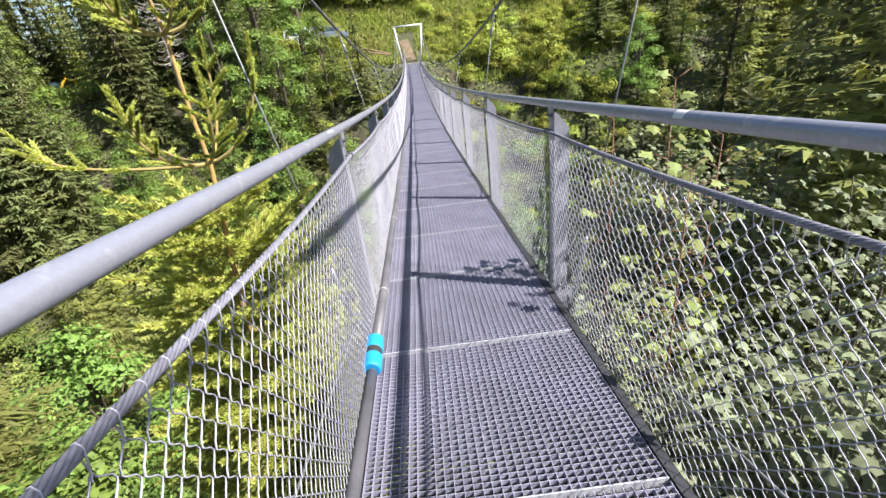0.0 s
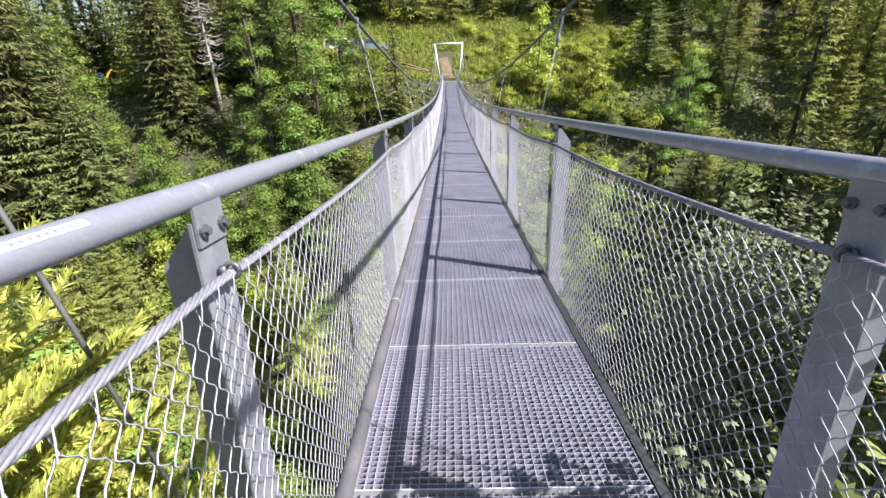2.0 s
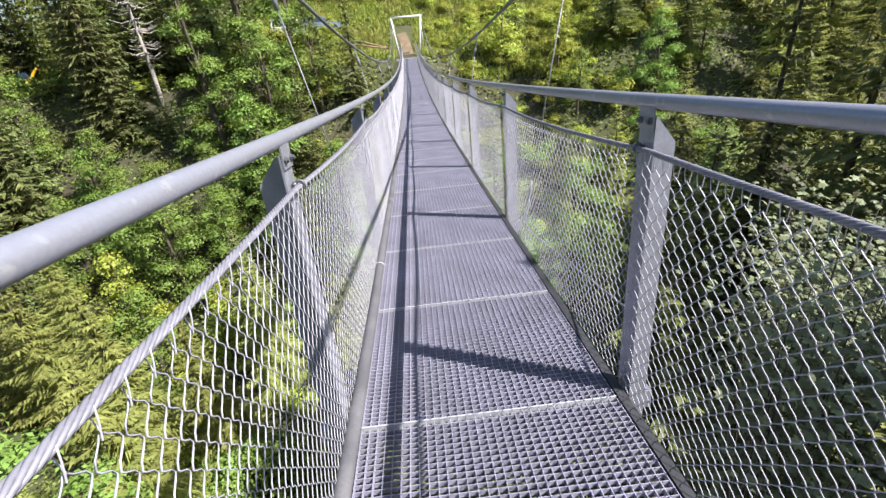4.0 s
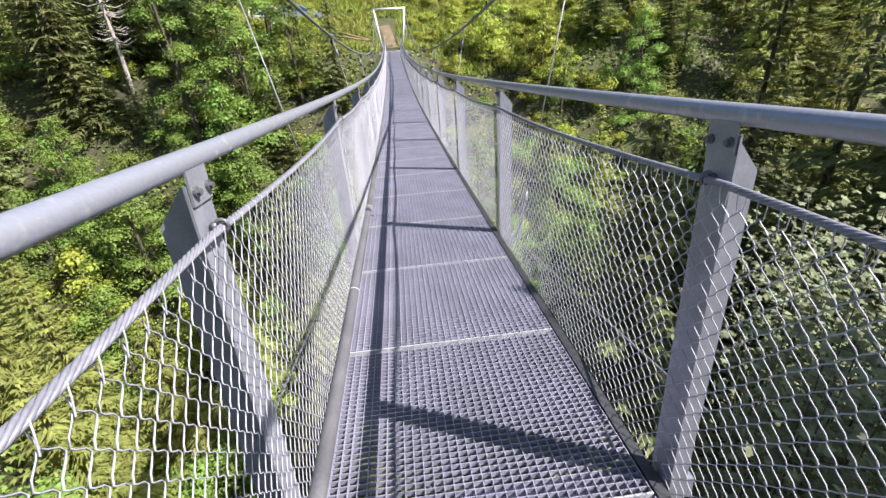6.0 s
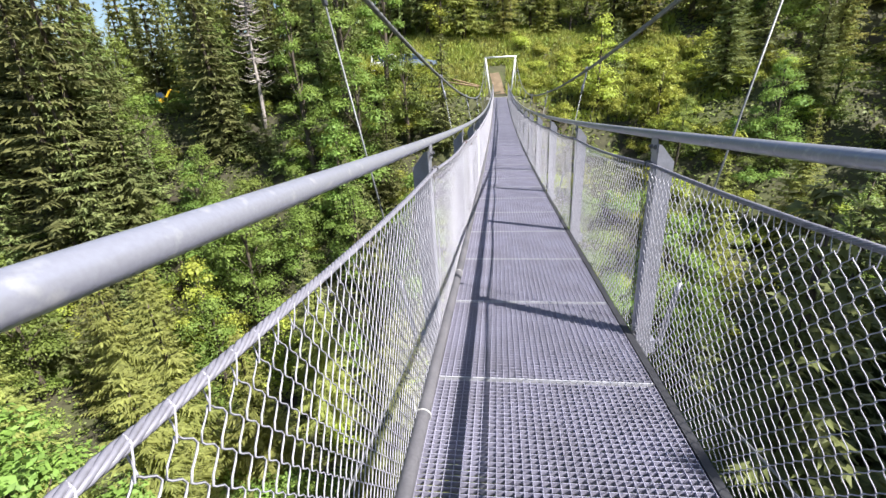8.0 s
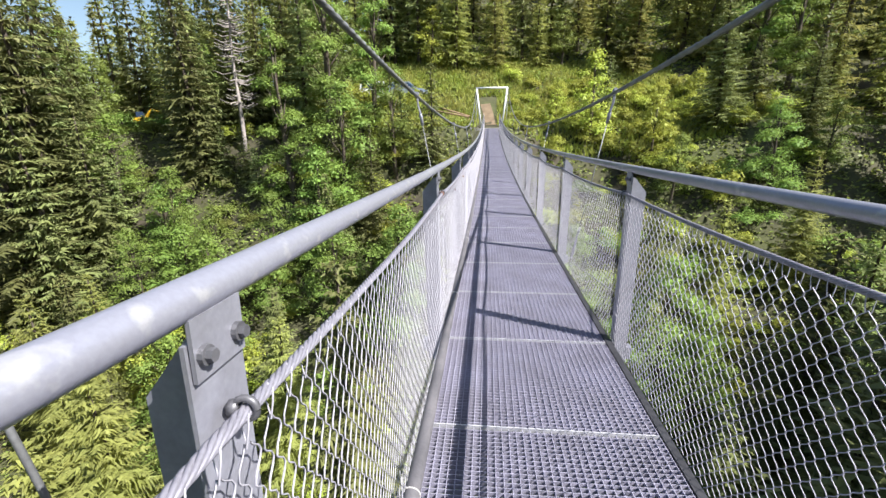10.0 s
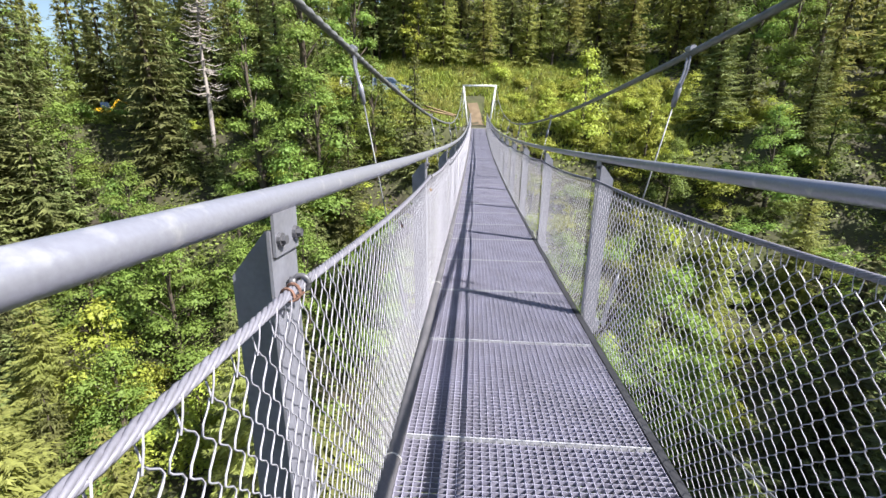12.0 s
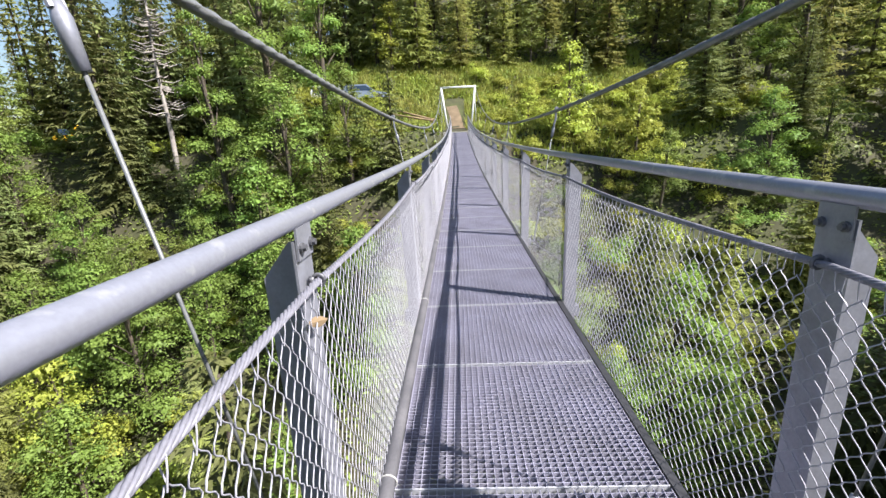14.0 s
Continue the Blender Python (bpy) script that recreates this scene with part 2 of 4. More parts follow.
# handrail tubes, one a side
RAIL_X, RAIL_Z, RAIL_R = 0.632, 1.183, 0.0245
for side, word in ((-1, "left"), (1, "right")):
    pts = [(side * RAIL_X, Y0 - 1.2 + i * 0.62, deck(Y0 - 1.2 + i * 0.62) + RAIL_Z) for i in range(int((Y1 - Y0 + 2.5) / 0.62) + 1)]
    put("handrail", Geo().tube(pts, RAIL_R, 18).mesh("handrail", RAIL, True), bridge, label="round galvanised tube with pale worn spots")
    for zz, xx, rad in ((1.028, 0.590, 0.0085), (-0.02, 0.584, 0.006)):
        pts = []
        for k in range(FIRST, LAST):
            for i in range(6):
                y = post_y(k) + BAY * i / 6
                dip = 0.024 * math.sin(math.pi * i / 6) if zz > 0.5 else 0
                pts.append((side * xx, y, deck(y) + zz - dip))
        g = Geo()
        if zz > 0.5:
            # six laid strands where one walks past, a plain round rope further on
            line = [Vector(p) for p in pts]
            close = [p for p in line if p.y < 16.5]
            fine = []
            for a, b in zip(close[:-1], close[1:]):
                fine += [a.lerp(b, i / 34) for i in range(34)]
            run = [0.0]
            for a, b in zip(fine[:-1], fine[1:]):
                run.append(run[-1] + (b - a).length)
            for strand in range(6):
                turns = [strand * math.pi / 3 + 2 * math.pi * d / 0.115 for d in run]
                g.tube([p + Vector((math.cos(a) * 0.0064, 0, math.sin(a) * 0.0064)) for p, a in zip(fine, turns)], 0.0040, 5, False)
            g.tube([p for p in line if p.y > 16.0], 0.0098, 8)
            put("top_rope", g.mesh("top_rope", LAID, True), bridge, label="twisted wire rope holding the mesh")
        else:
            put("bottom_wire", g.tube(pts, rad, 5).mesh("bottom_wire", WIRE), bridge)
    # edge angle along the deck
    g = Geo()
    n = int((Y1 - Y0) / 1.24)
    for i in range(n):
        a, b = Y0 + i * 1.24, Y0 + (i + 1) * 1.24
        base = len(g.v)
        for y in (a, b):
            for x, z in ((0.546, -0.055), (0.546, 0.006), (0.584, 0.006), (0.584, 0.0), (0.552, 0.0), (0.552, -0.055)):
                g.v.append((side * x, y, deck(y) + z))
        for q in range(6):
            q2 = (q + 1) % 6
            g.f.append([base + q, base + q2, base + 6 + q2, base + 6 + q])
    put("edge_angle", g.mesh("edge_angle", SHADESTEEL), bridge, label="steel angle along the deck edge, its shade put into the colour")


# chain-link panel of one bay: upright zigzag wires hooked into their neighbours
def chain_link(near, wide=1.0):
    g = Geo()
    cw, ch, top, low = 0.029 * wide, 0.066 * wide, 0.985, -0.02
    cols = int(BAY / cw)
    rows = int((top - low) / (ch / 2))
    for c in range(cols):
        y = c * cw + cw / 2
        pts = []
        for r in range(rows + 1):
            out = 1 if (r + c) % 2 else -1
            z = top - r * ch / 2
            dip = 0.022 * math.sin(math.pi * y / BAY) * max(0, 1 - r / rows)
            sway = 0.008 * math.sin(y * 3.1) * math.sin(r / rows * math.pi)
            pts.append((0.0025 * (1 if c % 2 else -1) * (1 if r % 2 else -1) + sway, y + out * (cw / 2 + 0.0012), z - dip))
        if near:
            # the wire bows between the hooks and turns softly round them
            soft = []
            for a, b in zip(pts[:-1], pts[1:]):
                for s, push in ((0.05, 0.0), (0.30, -0.05), (0.70, 0.05)):
                    soft.append((a[0] + (b[0] - a[0]) * s, a[1] + (b[1] - a[1]) * (s + push), a[2] + (b[2] - a[2]) * s))
            pts = soft
        g.tube(pts, 0.00175 * wide ** 0.8, 3, False)
        if c % 2:
            yy, mid = y + cw / 2, 1.027 - 0.0272 * math.sin(math.pi * (y + cw / 2) / BAY)
            g.tube([(0.003, yy - 0.005, mid - 0.046), (0.0080, yy - 0.004, mid - 0.018), (0.0088, yy - 0.002, mid + 0.001), (0.0, yy + 0.001, mid + 0.0060), (-0.0088, yy + 0.003, mid + 0.001), (-0.0080, yy + 0.004, mid - 0.018), (-0.003, yy + 0.005, mid - 0.046)], 0.0015, 4, False)
    return g.mesh("mesh_panel", WIRE, True)


LINK, FARLINK, LASTLINK = chain_link(True), chain_link(False), chain_link(False, 2.0)
for k in range(FIRST, LAST):
    for side in (-1, 1):
        put("mesh_panel", LINK if 0 <= k < 6 else FARLINK if k < 11 else LASTLINK, bridge, on_deck(post_y(k), BAY) @ pose(side * 0.590, 0, 0))


# posts: a folded angle with a cut-off outer corner, a bolted rail bracket on top
def post_meshes(side):
    g = Geo()
    lean = 0.02
    out = [(0.6055, -0.20), (0.6055 + lean, 1.130), (0.600 + lean + 0.034, 1.125), (0.705 + lean, 1.035), (0.700, -0.20)]
    g.plate([(side * x, z) for x, z in out], 1, 0.0, 0.006)
    g.plate([(-0.052, -0.20), (0.053, -0.20), (0.053, 1.135), (-0.052, 1.135)], 0, side * 0.600, side * 0.606)
    body = g.v
    for i in range(10, 18):
        x, y, z = body[i]
        body[i] = (x + side * lean * (z + 0.2) / 1.335, y, z)
    post = g.mesh("post", ZINC)
    b = Geo()
    b.plate([(-0.048, 1.088), (0.049, 1.088), (0.049, 1.165), (-0.048, 1.165)], 0, side * 0.612, side * 0.6175)
    bracket = b.mesh("rail_bracket", ZINC)
    bolts = []
    for y in (-0.033, 0.033):
        h = Geo()
        h.tube([(side * 0.613, y, 1.118), (side * 0.605, y, 1.118)], 0.0125, 12)
        h.tube([(side * 0.606, y, 1.118), (side * 0.597, y, 1.118)], 0.0085, 6)
        bolts.append(h.mesh("bolt", BOLT))
    return post, bracket, bolts


BEAM = Geo().box(-0.74, 0.74, 0.008, 0.078, -0.15, -0.062).mesh("cross_beam", ZINC)
for k in range(FIRST, LAST + 1):
    m = on_deck(post_y(k))
    put("cross_beam", BEAM, bridge, m)
for side in (-1, 1):
    post, bracket, bolts = post_meshes(side)
    ring = [(side * 0.590 + math.cos(a) * 0.0145, 0.0, 1.028 + math.sin(a) * 0.0145) for a in np.linspace(0, 2 * math.pi, 15)]
    eye = Geo().tube(ring, 0.0052, 6, False).tube([(side * 0.600, 0, 1.028), (side * 0.612, 0, 1.028)], 0.011, 8).mesh("rope_eye", BOLT, True)
    for k in range(FIRST, LAST + 1):
        m = on_deck(post_y(k))
        p = put("post", post, bridge, m, "folded steel post with a cut corner")
        put("rail_bracket", bracket, p)
        for b in bolts:
            put("bolt", b, p, label="dull steel bolt head")
        put("rope_eye", eye, p, label="dark steel eye holding the rope")


# grating panels: bars along the walk, cross bars between, pale end bars
def grating():
    g = Geo()
    w, length = 0.54, 0.978
    for i in range(33):
        x = -w + 0.0015 + i * (2 * w - 0.003) / 32
        g.box(x - 0.0014, x + 0.0014, 0.006, length - 0.006, -0.026, 0.0)
    for j in range(1, 36):
        y = j * length / 36
        g.box(-w, w, y - 0.0014, y + 0.0014, -0.022, -0.0008)
    body = g.mesh("grating_panel", GRATE)
    return body, Geo().box(-w, w, -0.003, 0.004, -0.032, 0.0025).mesh("end_bar", ENDS)


PANEL, ENDBAR = grating()
PITCH = 0.980
y = 3.51 - 5 * PITCH
while y < 45.5:
    p = put("grating_panel", PANEL, bridge, on_deck(y, PITCH))
    put("end_bar", ENDBAR, p, label="pale flat end bar")
    y += PITCH


# ---- main cables and hangers ----
def cable_at(y):
    return 1.01 + 0.0135 * abs(y - 22.0), 1.52 + 0.00478 * (y - 23.6) ** 2


PORTAL_Y = 47.2
for side in (-1, 1):
    ys = np.concatenate([np.arange(-3, 6, 0.25), np.arange(6, 24, 0.026), np.arange(24, PORTAL_Y + 0.01, 0.4)])
    pts = [Vector((side * cable_at(v)[0], v, cable_at(v)[1])) for v in ys] + [Vector((side * 1.4, PORTAL_Y + 9, 1.6))]
    g = Geo().tube(pts, 0.0195, 12, True, 0.22, 0.16)
    tagged(put("main_cable", g.mesh("main_cable", ROPE, True)), "thick twisted steel main cable sagging beside the walkway", "cable", "main cables")

for k in range(-1, LAST, 2):
    yk = post_y(k) + 0.08
    for side in (-1, 1):
        cx, cz = cable_at(yk)
        top, low = Vector((side * cx, yk, cz)), Vector((side * 0.79, yk, deck(yk) - 0.11))
        way = (low - top).normalized()
        long = (low - top).length
        h = tagged(put("hanger", Geo().tube([top + way * 0.34, low - way * 0.30], 0.0055, 8).mesh("hanger", ROPE, True)), "thin steel hanger rope from the main cable to the deck beam", "hanger", "hangers")
        g = Geo().tube([top + way * 0.19, top + way * 0.23, top + way * 0.34], [0.012, 0.021, 0.016], 12)
        put("socket", g.mesh("socket", ZINC, True), h, label="pale swaged end socket")
        put("lower_socket", Geo().tube([low - way * 0.42, low - way * 0.30], [0.012, 0.018], 10).mesh("lower_socket", ZINC, True), h)
        g, fork = Geo(), Geo()
        for dy in (-0.022, 0.022):
            g.tube([top + Vector((0, dy, 0.03)), top + Vector((0, dy, -0.05)) + way * 0.05, top + way * 0.21 + Vector((0, dy * 0.8, 0))], 0.008, 6)
            fork.tube([low - way * 0.32 + Vector((0, dy * 0.8, 0)), low + Vector((0, dy, 0))], 0.009, 6)
        g.tube([top + Vector((0, -0.04, 0.03)), top + Vector((0, 0.04, 0.03))], 0.022, 8)
        fork.tube([low + Vector((0, -0.035, 0)), low + Vector((0, 0.035, 0))], 0.012, 8)
        put("clamp", g.mesh("clamp", ZINC), h, label="bolted cable clamp")
        put("fork", fork.mesh("fork", ZINC), h, label="fork end with a cross pin")

# thin slanting stays outside the mesh, from a hanger's foot up to the post before it
for k in range(1, LAST, 2):
    for side in (-1, 1):
        a, b = post_y(k), post_y(k - 1)
        g = Geo().tube([(side * 0.775, a, deck(a) - 0.13), (side * 0.72, b + 0.01, deck(b) + 0.26)], 0.0055, 6)
        tagged(put("stay_rope", g.mesh("stay_rope", ROPE)), "thin slanting steel stay rope outside the mesh", "cable", "stay ropes")

# ---- far portal ----
portal = tagged(new("portal"), "white steel portal frame at the bridge's far end", "portal")
portal.location = (0, PORTAL_Y, ground_z(0, PORTAL_Y))
zt = 4.30 - portal.location.z
for side in (-1, 1):
    put("leg", Geo().tube([(side * 0.86, 0, -0.3), (side * 1.31, 0, zt)], 0.075, 10).mesh("leg", WHITEPAINT, True), portal)
    put("brace", Geo().tube([(side * 1.27, 0, zt - 0.5), (side * 1.45, 2.4, -0.3)], 0.03, 8).mesh("brace", WHITEPAINT, True), portal, label="thin slanting brace behind the leg")
put("crossbar", Geo().tube([(-1.38, 0, zt), (1.38, 0, zt)], 0.075, 10).mesh("crossbar", WHITEPAINT, True), portal)
abut = Geo().box(-1.25, 1.25, 46.0, 49.5, -1.6, 1.02).mesh("abutment", CONCRETE)
tagged(put("abutment", abut), "pale concrete abutment at the far bank", "abutment", kind="structure")

# ---- water pipe along the deck ----
hose = tagged(new("water_pipe"), "black plastic water pipe lying along the deck edge", "pipe")
joint_y = 2.475
for a, b in ((Y0 + 0.2, joint_y - 0.11), (joint_y + 0.11, Y1 - 0.3)):
    n = max(2, int((b - a) / 0.8))
    rad = 0.028 if a < 0 else 0.033
    pts = [(-0.566 + 0.004 * math.sin(i * 1.7), a + (b - a) * i / n, deck(a + (b - a) * i / n) + rad - 0.003) for i in range(n + 1)]
    put("pipe", Geo().tube(pts, rad, 14).mesh("pipe", PIPE, True), hose)
zc = deck(joint_y) + 0.048
c = Geo().tube([(-0.563, joint_y + d, zc) for d in (-0.13, -0.12, -0.03, -0.022)], [0.042, 0.051, 0.051, 0.043], 18)
c.tube([(-0.563, joint_y + d, zc) for d in (0.022, 0.03, 0.12, 0.13)], [0.043, 0.051, 0.051, 0.042], 18)
coupling = put("coupling", c.mesh("coupling", BLUE), hose, label="bright blue plastic screw coupling")
put("collar", Geo().tube([(-0.563, joint_y - 0.03, zc), (-0.563, joint_y + 0.03, zc)], 0.046, 18).mesh("collar", RUBBER), coupling, label="black ribbed middle collar")
for ty in (1.35, 3.27, 5.02, 7.08, 8.91, 11.15, 13.32, 15.3, 17.4, 19.5, 21.6, 23.7, 25.8):
    pts = [Vector((-0.566 + math.cos(a) * 0.036, ty, deck(ty) + 0.028 + math.sin(a) * 0.036)) for a in np.linspace(-0.6, math.pi + 0.5, 12)]
    pts += [Vector((-0.60, ty + 0.01, deck(ty) + 0.02)), Vector((-0.612, ty + 0.03, deck(ty) + 0.11))]
    put("tie", Geo().tube(pts, 0.0032, 5).mesh("tie", TIE), hose, label="pale wire tie looped round the pipe")

# a rusty clip where the rope meets one post
ry = post_y(4) - 0.02
rust = Geo().tube([(-0.590 + math.cos(a) * 0.0145, ry + 0.004 * a, deck(ry) + 1.024 + math.sin(a) * 0.0145) for a in np.linspace(0, 12, 26)], 0.0028, 5)
tagged(put("rope_clip", rust.mesh("rope_clip", RUST)), "rusty wire clip binding the rope to a post", "clip")


# ---- plants ----
def triangles(name, tri, mat):
    """A mesh of loose triangles from an array (n, 3, 3)."""
    me = bpy.data.meshes.new(name)
    n = len(tri)
    me.vertices.add(3 * n)
    me.vertices.foreach_set("co", tri.reshape(-1).astype(np.float32))
    me.loops.add(3 * n)
    me.loops.foreach_set("vertex_index", np.arange(3 * n, dtype=np.int32))
    me.polygons.add(n)
    me.polygons.foreach_set("loop_start", np.arange(0, 3 * n, 3, dtype=np.int32))
    me.materials.append(mat)
    me.update(calc_edges=True)
    return me


def quads(name, quad, mat):
    me = bpy.data.meshes.new(name)
    n = len(quad)
    me.vertices.add(4 * n)
    me.vertices.foreach_set("co", quad.reshape(-1).astype(np.float32))
    me.loops.add(4 * n)
    me.loops.foreach_set("vertex_index", np.arange(4 * n, dtype=np.int32))
    me.polygons.add(n)
    me.polygons.foreach_set("loop_start", np.arange(0, 4 * n, 4, dtype=np.int32))
    me.materials.append(mat)
    me.update(calc_edges=True)
    return me


def unit(v):
    return v / np.maximum(np.linalg.norm(v, axis=-1, keepdims=True), 1e-9)


def spruce_crown(rng, height, radius, whorls, arms, step, bare=0.05, mat=SPRUCE, curtain=0.6):
    """Drooping shelves: each bough carries flat side sprays that taper to a tip, with shorter sprays hanging under them."""
    tri = []
    up = np.array([0, 0, 1.0])
    for w in range(whorls):
        u = min(0.995, (w + rng.random() * 0.8) / whorls)
        z = height * (bare + (1 - bare) * u)
        full = radius * ((1 - u) ** 0.78) * (0.82 + 0.36 * rng.random()) + 0.14
        turn = rng.random() * 6.283
        count = max(4, int(arms * (0.6 + 0.4 * (1 - u))))
        for a in range(count):
            az = turn + 6.283 * (a + 0.5 * rng.random()) / count
            reach = full * (0.68 + 0.5 * rng.random())
            out = np.array([math.cos(az), math.sin(az), 0])
            cross = np.array([-math.sin(az), math.cos(az), 0])
            n = max(3, int(reach / step))
            s = (np.arange(n) + 0.3 + 0.5 * rng.random(n)) / n
            fall = 0.62 * (1 - u) + 0.02 - 0.75 * max(0.0, u - 0.62)
            base = out * (reach * s)[:, None] + up * (z + reach * (-fall * s + 0.34 * s * s))[:, None]
            wide = step * (0.62 + 0.25 * rng.random(n))[:, None]
            for lr in (-1, 1):
                long = ((0.40 * reach * (1 - s) ** 0.8 + 0.5 * step + 0.05) * (0.7 + 0.6 * rng.random(n)))[:, None]
                d = unit(out * 0.8 + cross * lr * (0.5 + 0.5 * rng.random((n, 1))) + up * (-0.22 + 0.20 * rng.standard_normal((n, 1))))
                side = unit(np.cross(d, up + 0.30 * rng.standard_normal((n, 3)))) * wide * 0.5
                tri.append(np.stack([base - side, base + side, base + d * long], 1))
            m = rng.random(n) < curtain
            k = int(m.sum())
            if k:
                p = base[m] + cross * (rng.uniform(-0.25, 0.25, k) * reach * (1 - s[m]))[:, None]
                hang = unit(np.array([0, 0, -0.8]) + out * 0.5 + 0.25 * rng.standard_normal((k, 3)))
                side = unit(np.cross(hang, out + 0.5 * rng.standard_normal((k, 3)))) * wide[m] * 0.55
                tri.append(np.stack([p - side, p + side, p + hang * (step * (1.0 + rng.random(k)))[:, None]], 1))
            tip = base[-1]
            d = out + up * (0.05 - 0.2 * (1 - u))
            tri.append(np.stack([tip - cross * step * 0.3, tip + cross * step * 0.3, tip + d * step * 1.3])[None])
    top = np.array([0, 0, height])
    tri.append(np.stack([top - np.array([0.06, 0, 0.7]), top + np.array([0.06, 0, -0.7]), top + up * 0.15])[None])
    return triangles("crown", np.concatenate(tri), mat)


def trunk_mesh(height, r, mat=BARK, lean=0.0, limbs=()):
    g = Geo()
    n = 6
    g.tube([(lean * height * (i / n) ** 2, 0.03 * math.sin(i * 1.9) * height / 10, -0.6 + (height * 0.97 + 0.6) * i / n) for i in range(n + 1)], [r * (1.15 - 1.0 * i / n) + 0.012 for i in range(n + 1)], 8)
    for a, b, rad in limbs:
        a, b = Vector(a), Vector(b)
        g.tube([a, a.lerp(b, 0.5) + Vector((0, 0, 0.1)), b], [rad, rad * 0.7, rad * 0.25], 5)
    return g.mesh("trunk", mat, True)


def leaf_cloud(rng, blobs, count, size, mat, name="crown"):
    """Leaves gathered on the outer parts of several uneven clumps."""
    blobs = np.array(blobs)
    vol = blobs[:, 3] ** 2
    pick = rng.choice(len(blobs), count, p=vol / vol.sum())
    d = unit(rng.standard_normal((count, 3)))
    d[:, 2] = np.where(d[:, 2] < -0.3, -d[:, 2] * 0.6, d[:, 2])
    rad = blobs[pick, 3] * (0.62 + 0.5 * rng.random(count) ** 0.7)
    c = blobs[pick, :3] + d * rad[:, None] * np.array([1, 1, 0.8])
    nrm = unit(d * 0.9 + rng.standard_normal((count, 3)) * 0.40 + np.array([0, 0, 0.75]))
    u = unit(np.cross(nrm, rng.standard_normal((count, 3))))
    v = np.cross(nrm, u)
    s = size * (0.6 + 0.8 * rng.random(count))[:, None]
    inner = count // 6
    c[:inner] = blobs[pick[:inner], :3] + d[:inner] * (blobs[pick[:inner], 3] * 0.62 * rng.random(inner) ** 0.5)[:, None]
    s[:inner] = np.minimum(blobs[pick[:inner], 3][:, None] * 0.6, size * 2.4) * (0.7 + 0.5 * rng.random((inner, 1)))
    sag = nrm * s * 0.18
    return quads(name, np.stack([c - u * s * 0.5, c - v * s * 0.28 + sag, c + u * s * 0.5, c + v * s * 0.28 + sag], 1), mat)


def broad_tree(rng, height, spread, count, size, mat, low=0.25):
    blobs, limbs = [], []
    for i in range(17):
        u = (i + 0.5) / 17
        z = height * (low + (0.95 - low) * u)
        r = spread * math.sin(math.pi * min(1, 0.22 + 0.78 * u) ** 0.9) * 0.75
        a = i * 2.4 + rng.random()
        x, y = math.cos(a) * r * (0.35 + 0.65 * rng.random()), math.sin(a) * r * (0.35 + 0.65 * rng.random())
        blobs.append((x, y, z, spread * (0.25 + 0.22 * rng.random()) * (1.15 - 0.5 * u)))
        limbs.append(((0, 0, z * 0.72), (x * 0.9, y * 0.9, z), 0.03 * height / 6))
    return leaf_cloud(rng, blobs, count, size, mat), trunk_mesh(height * 0.9, 0.016 * height + 0.03, BARK, 0, limbs)


def bush(rng, height, spread, count, size, mat):
    blobs, limbs = [], []
    for i in range(9):
        a = rng.random() * 6.283
        r = spread * rng.random() ** 0.6 * 0.8
        z = height * (0.2 + 0.65 * rng.random() * (1 - 0.5 * r / spread))
        blobs.append((math.cos(a) * r, math.sin(a) * r, z, spread * (0.25 + 0.25 * rng.random())))
        limbs.append(((math.cos(a) * r * 0.2, math.sin(a) * r * 0.2, 0), (math.cos(a) * r * 0.9, math.sin(a) * r * 0.9, z), 0.025))
    return leaf_cloud(rng, blobs, count, size, mat), trunk_mesh(height * 0.5, 0.04, BARK, 0, limbs)


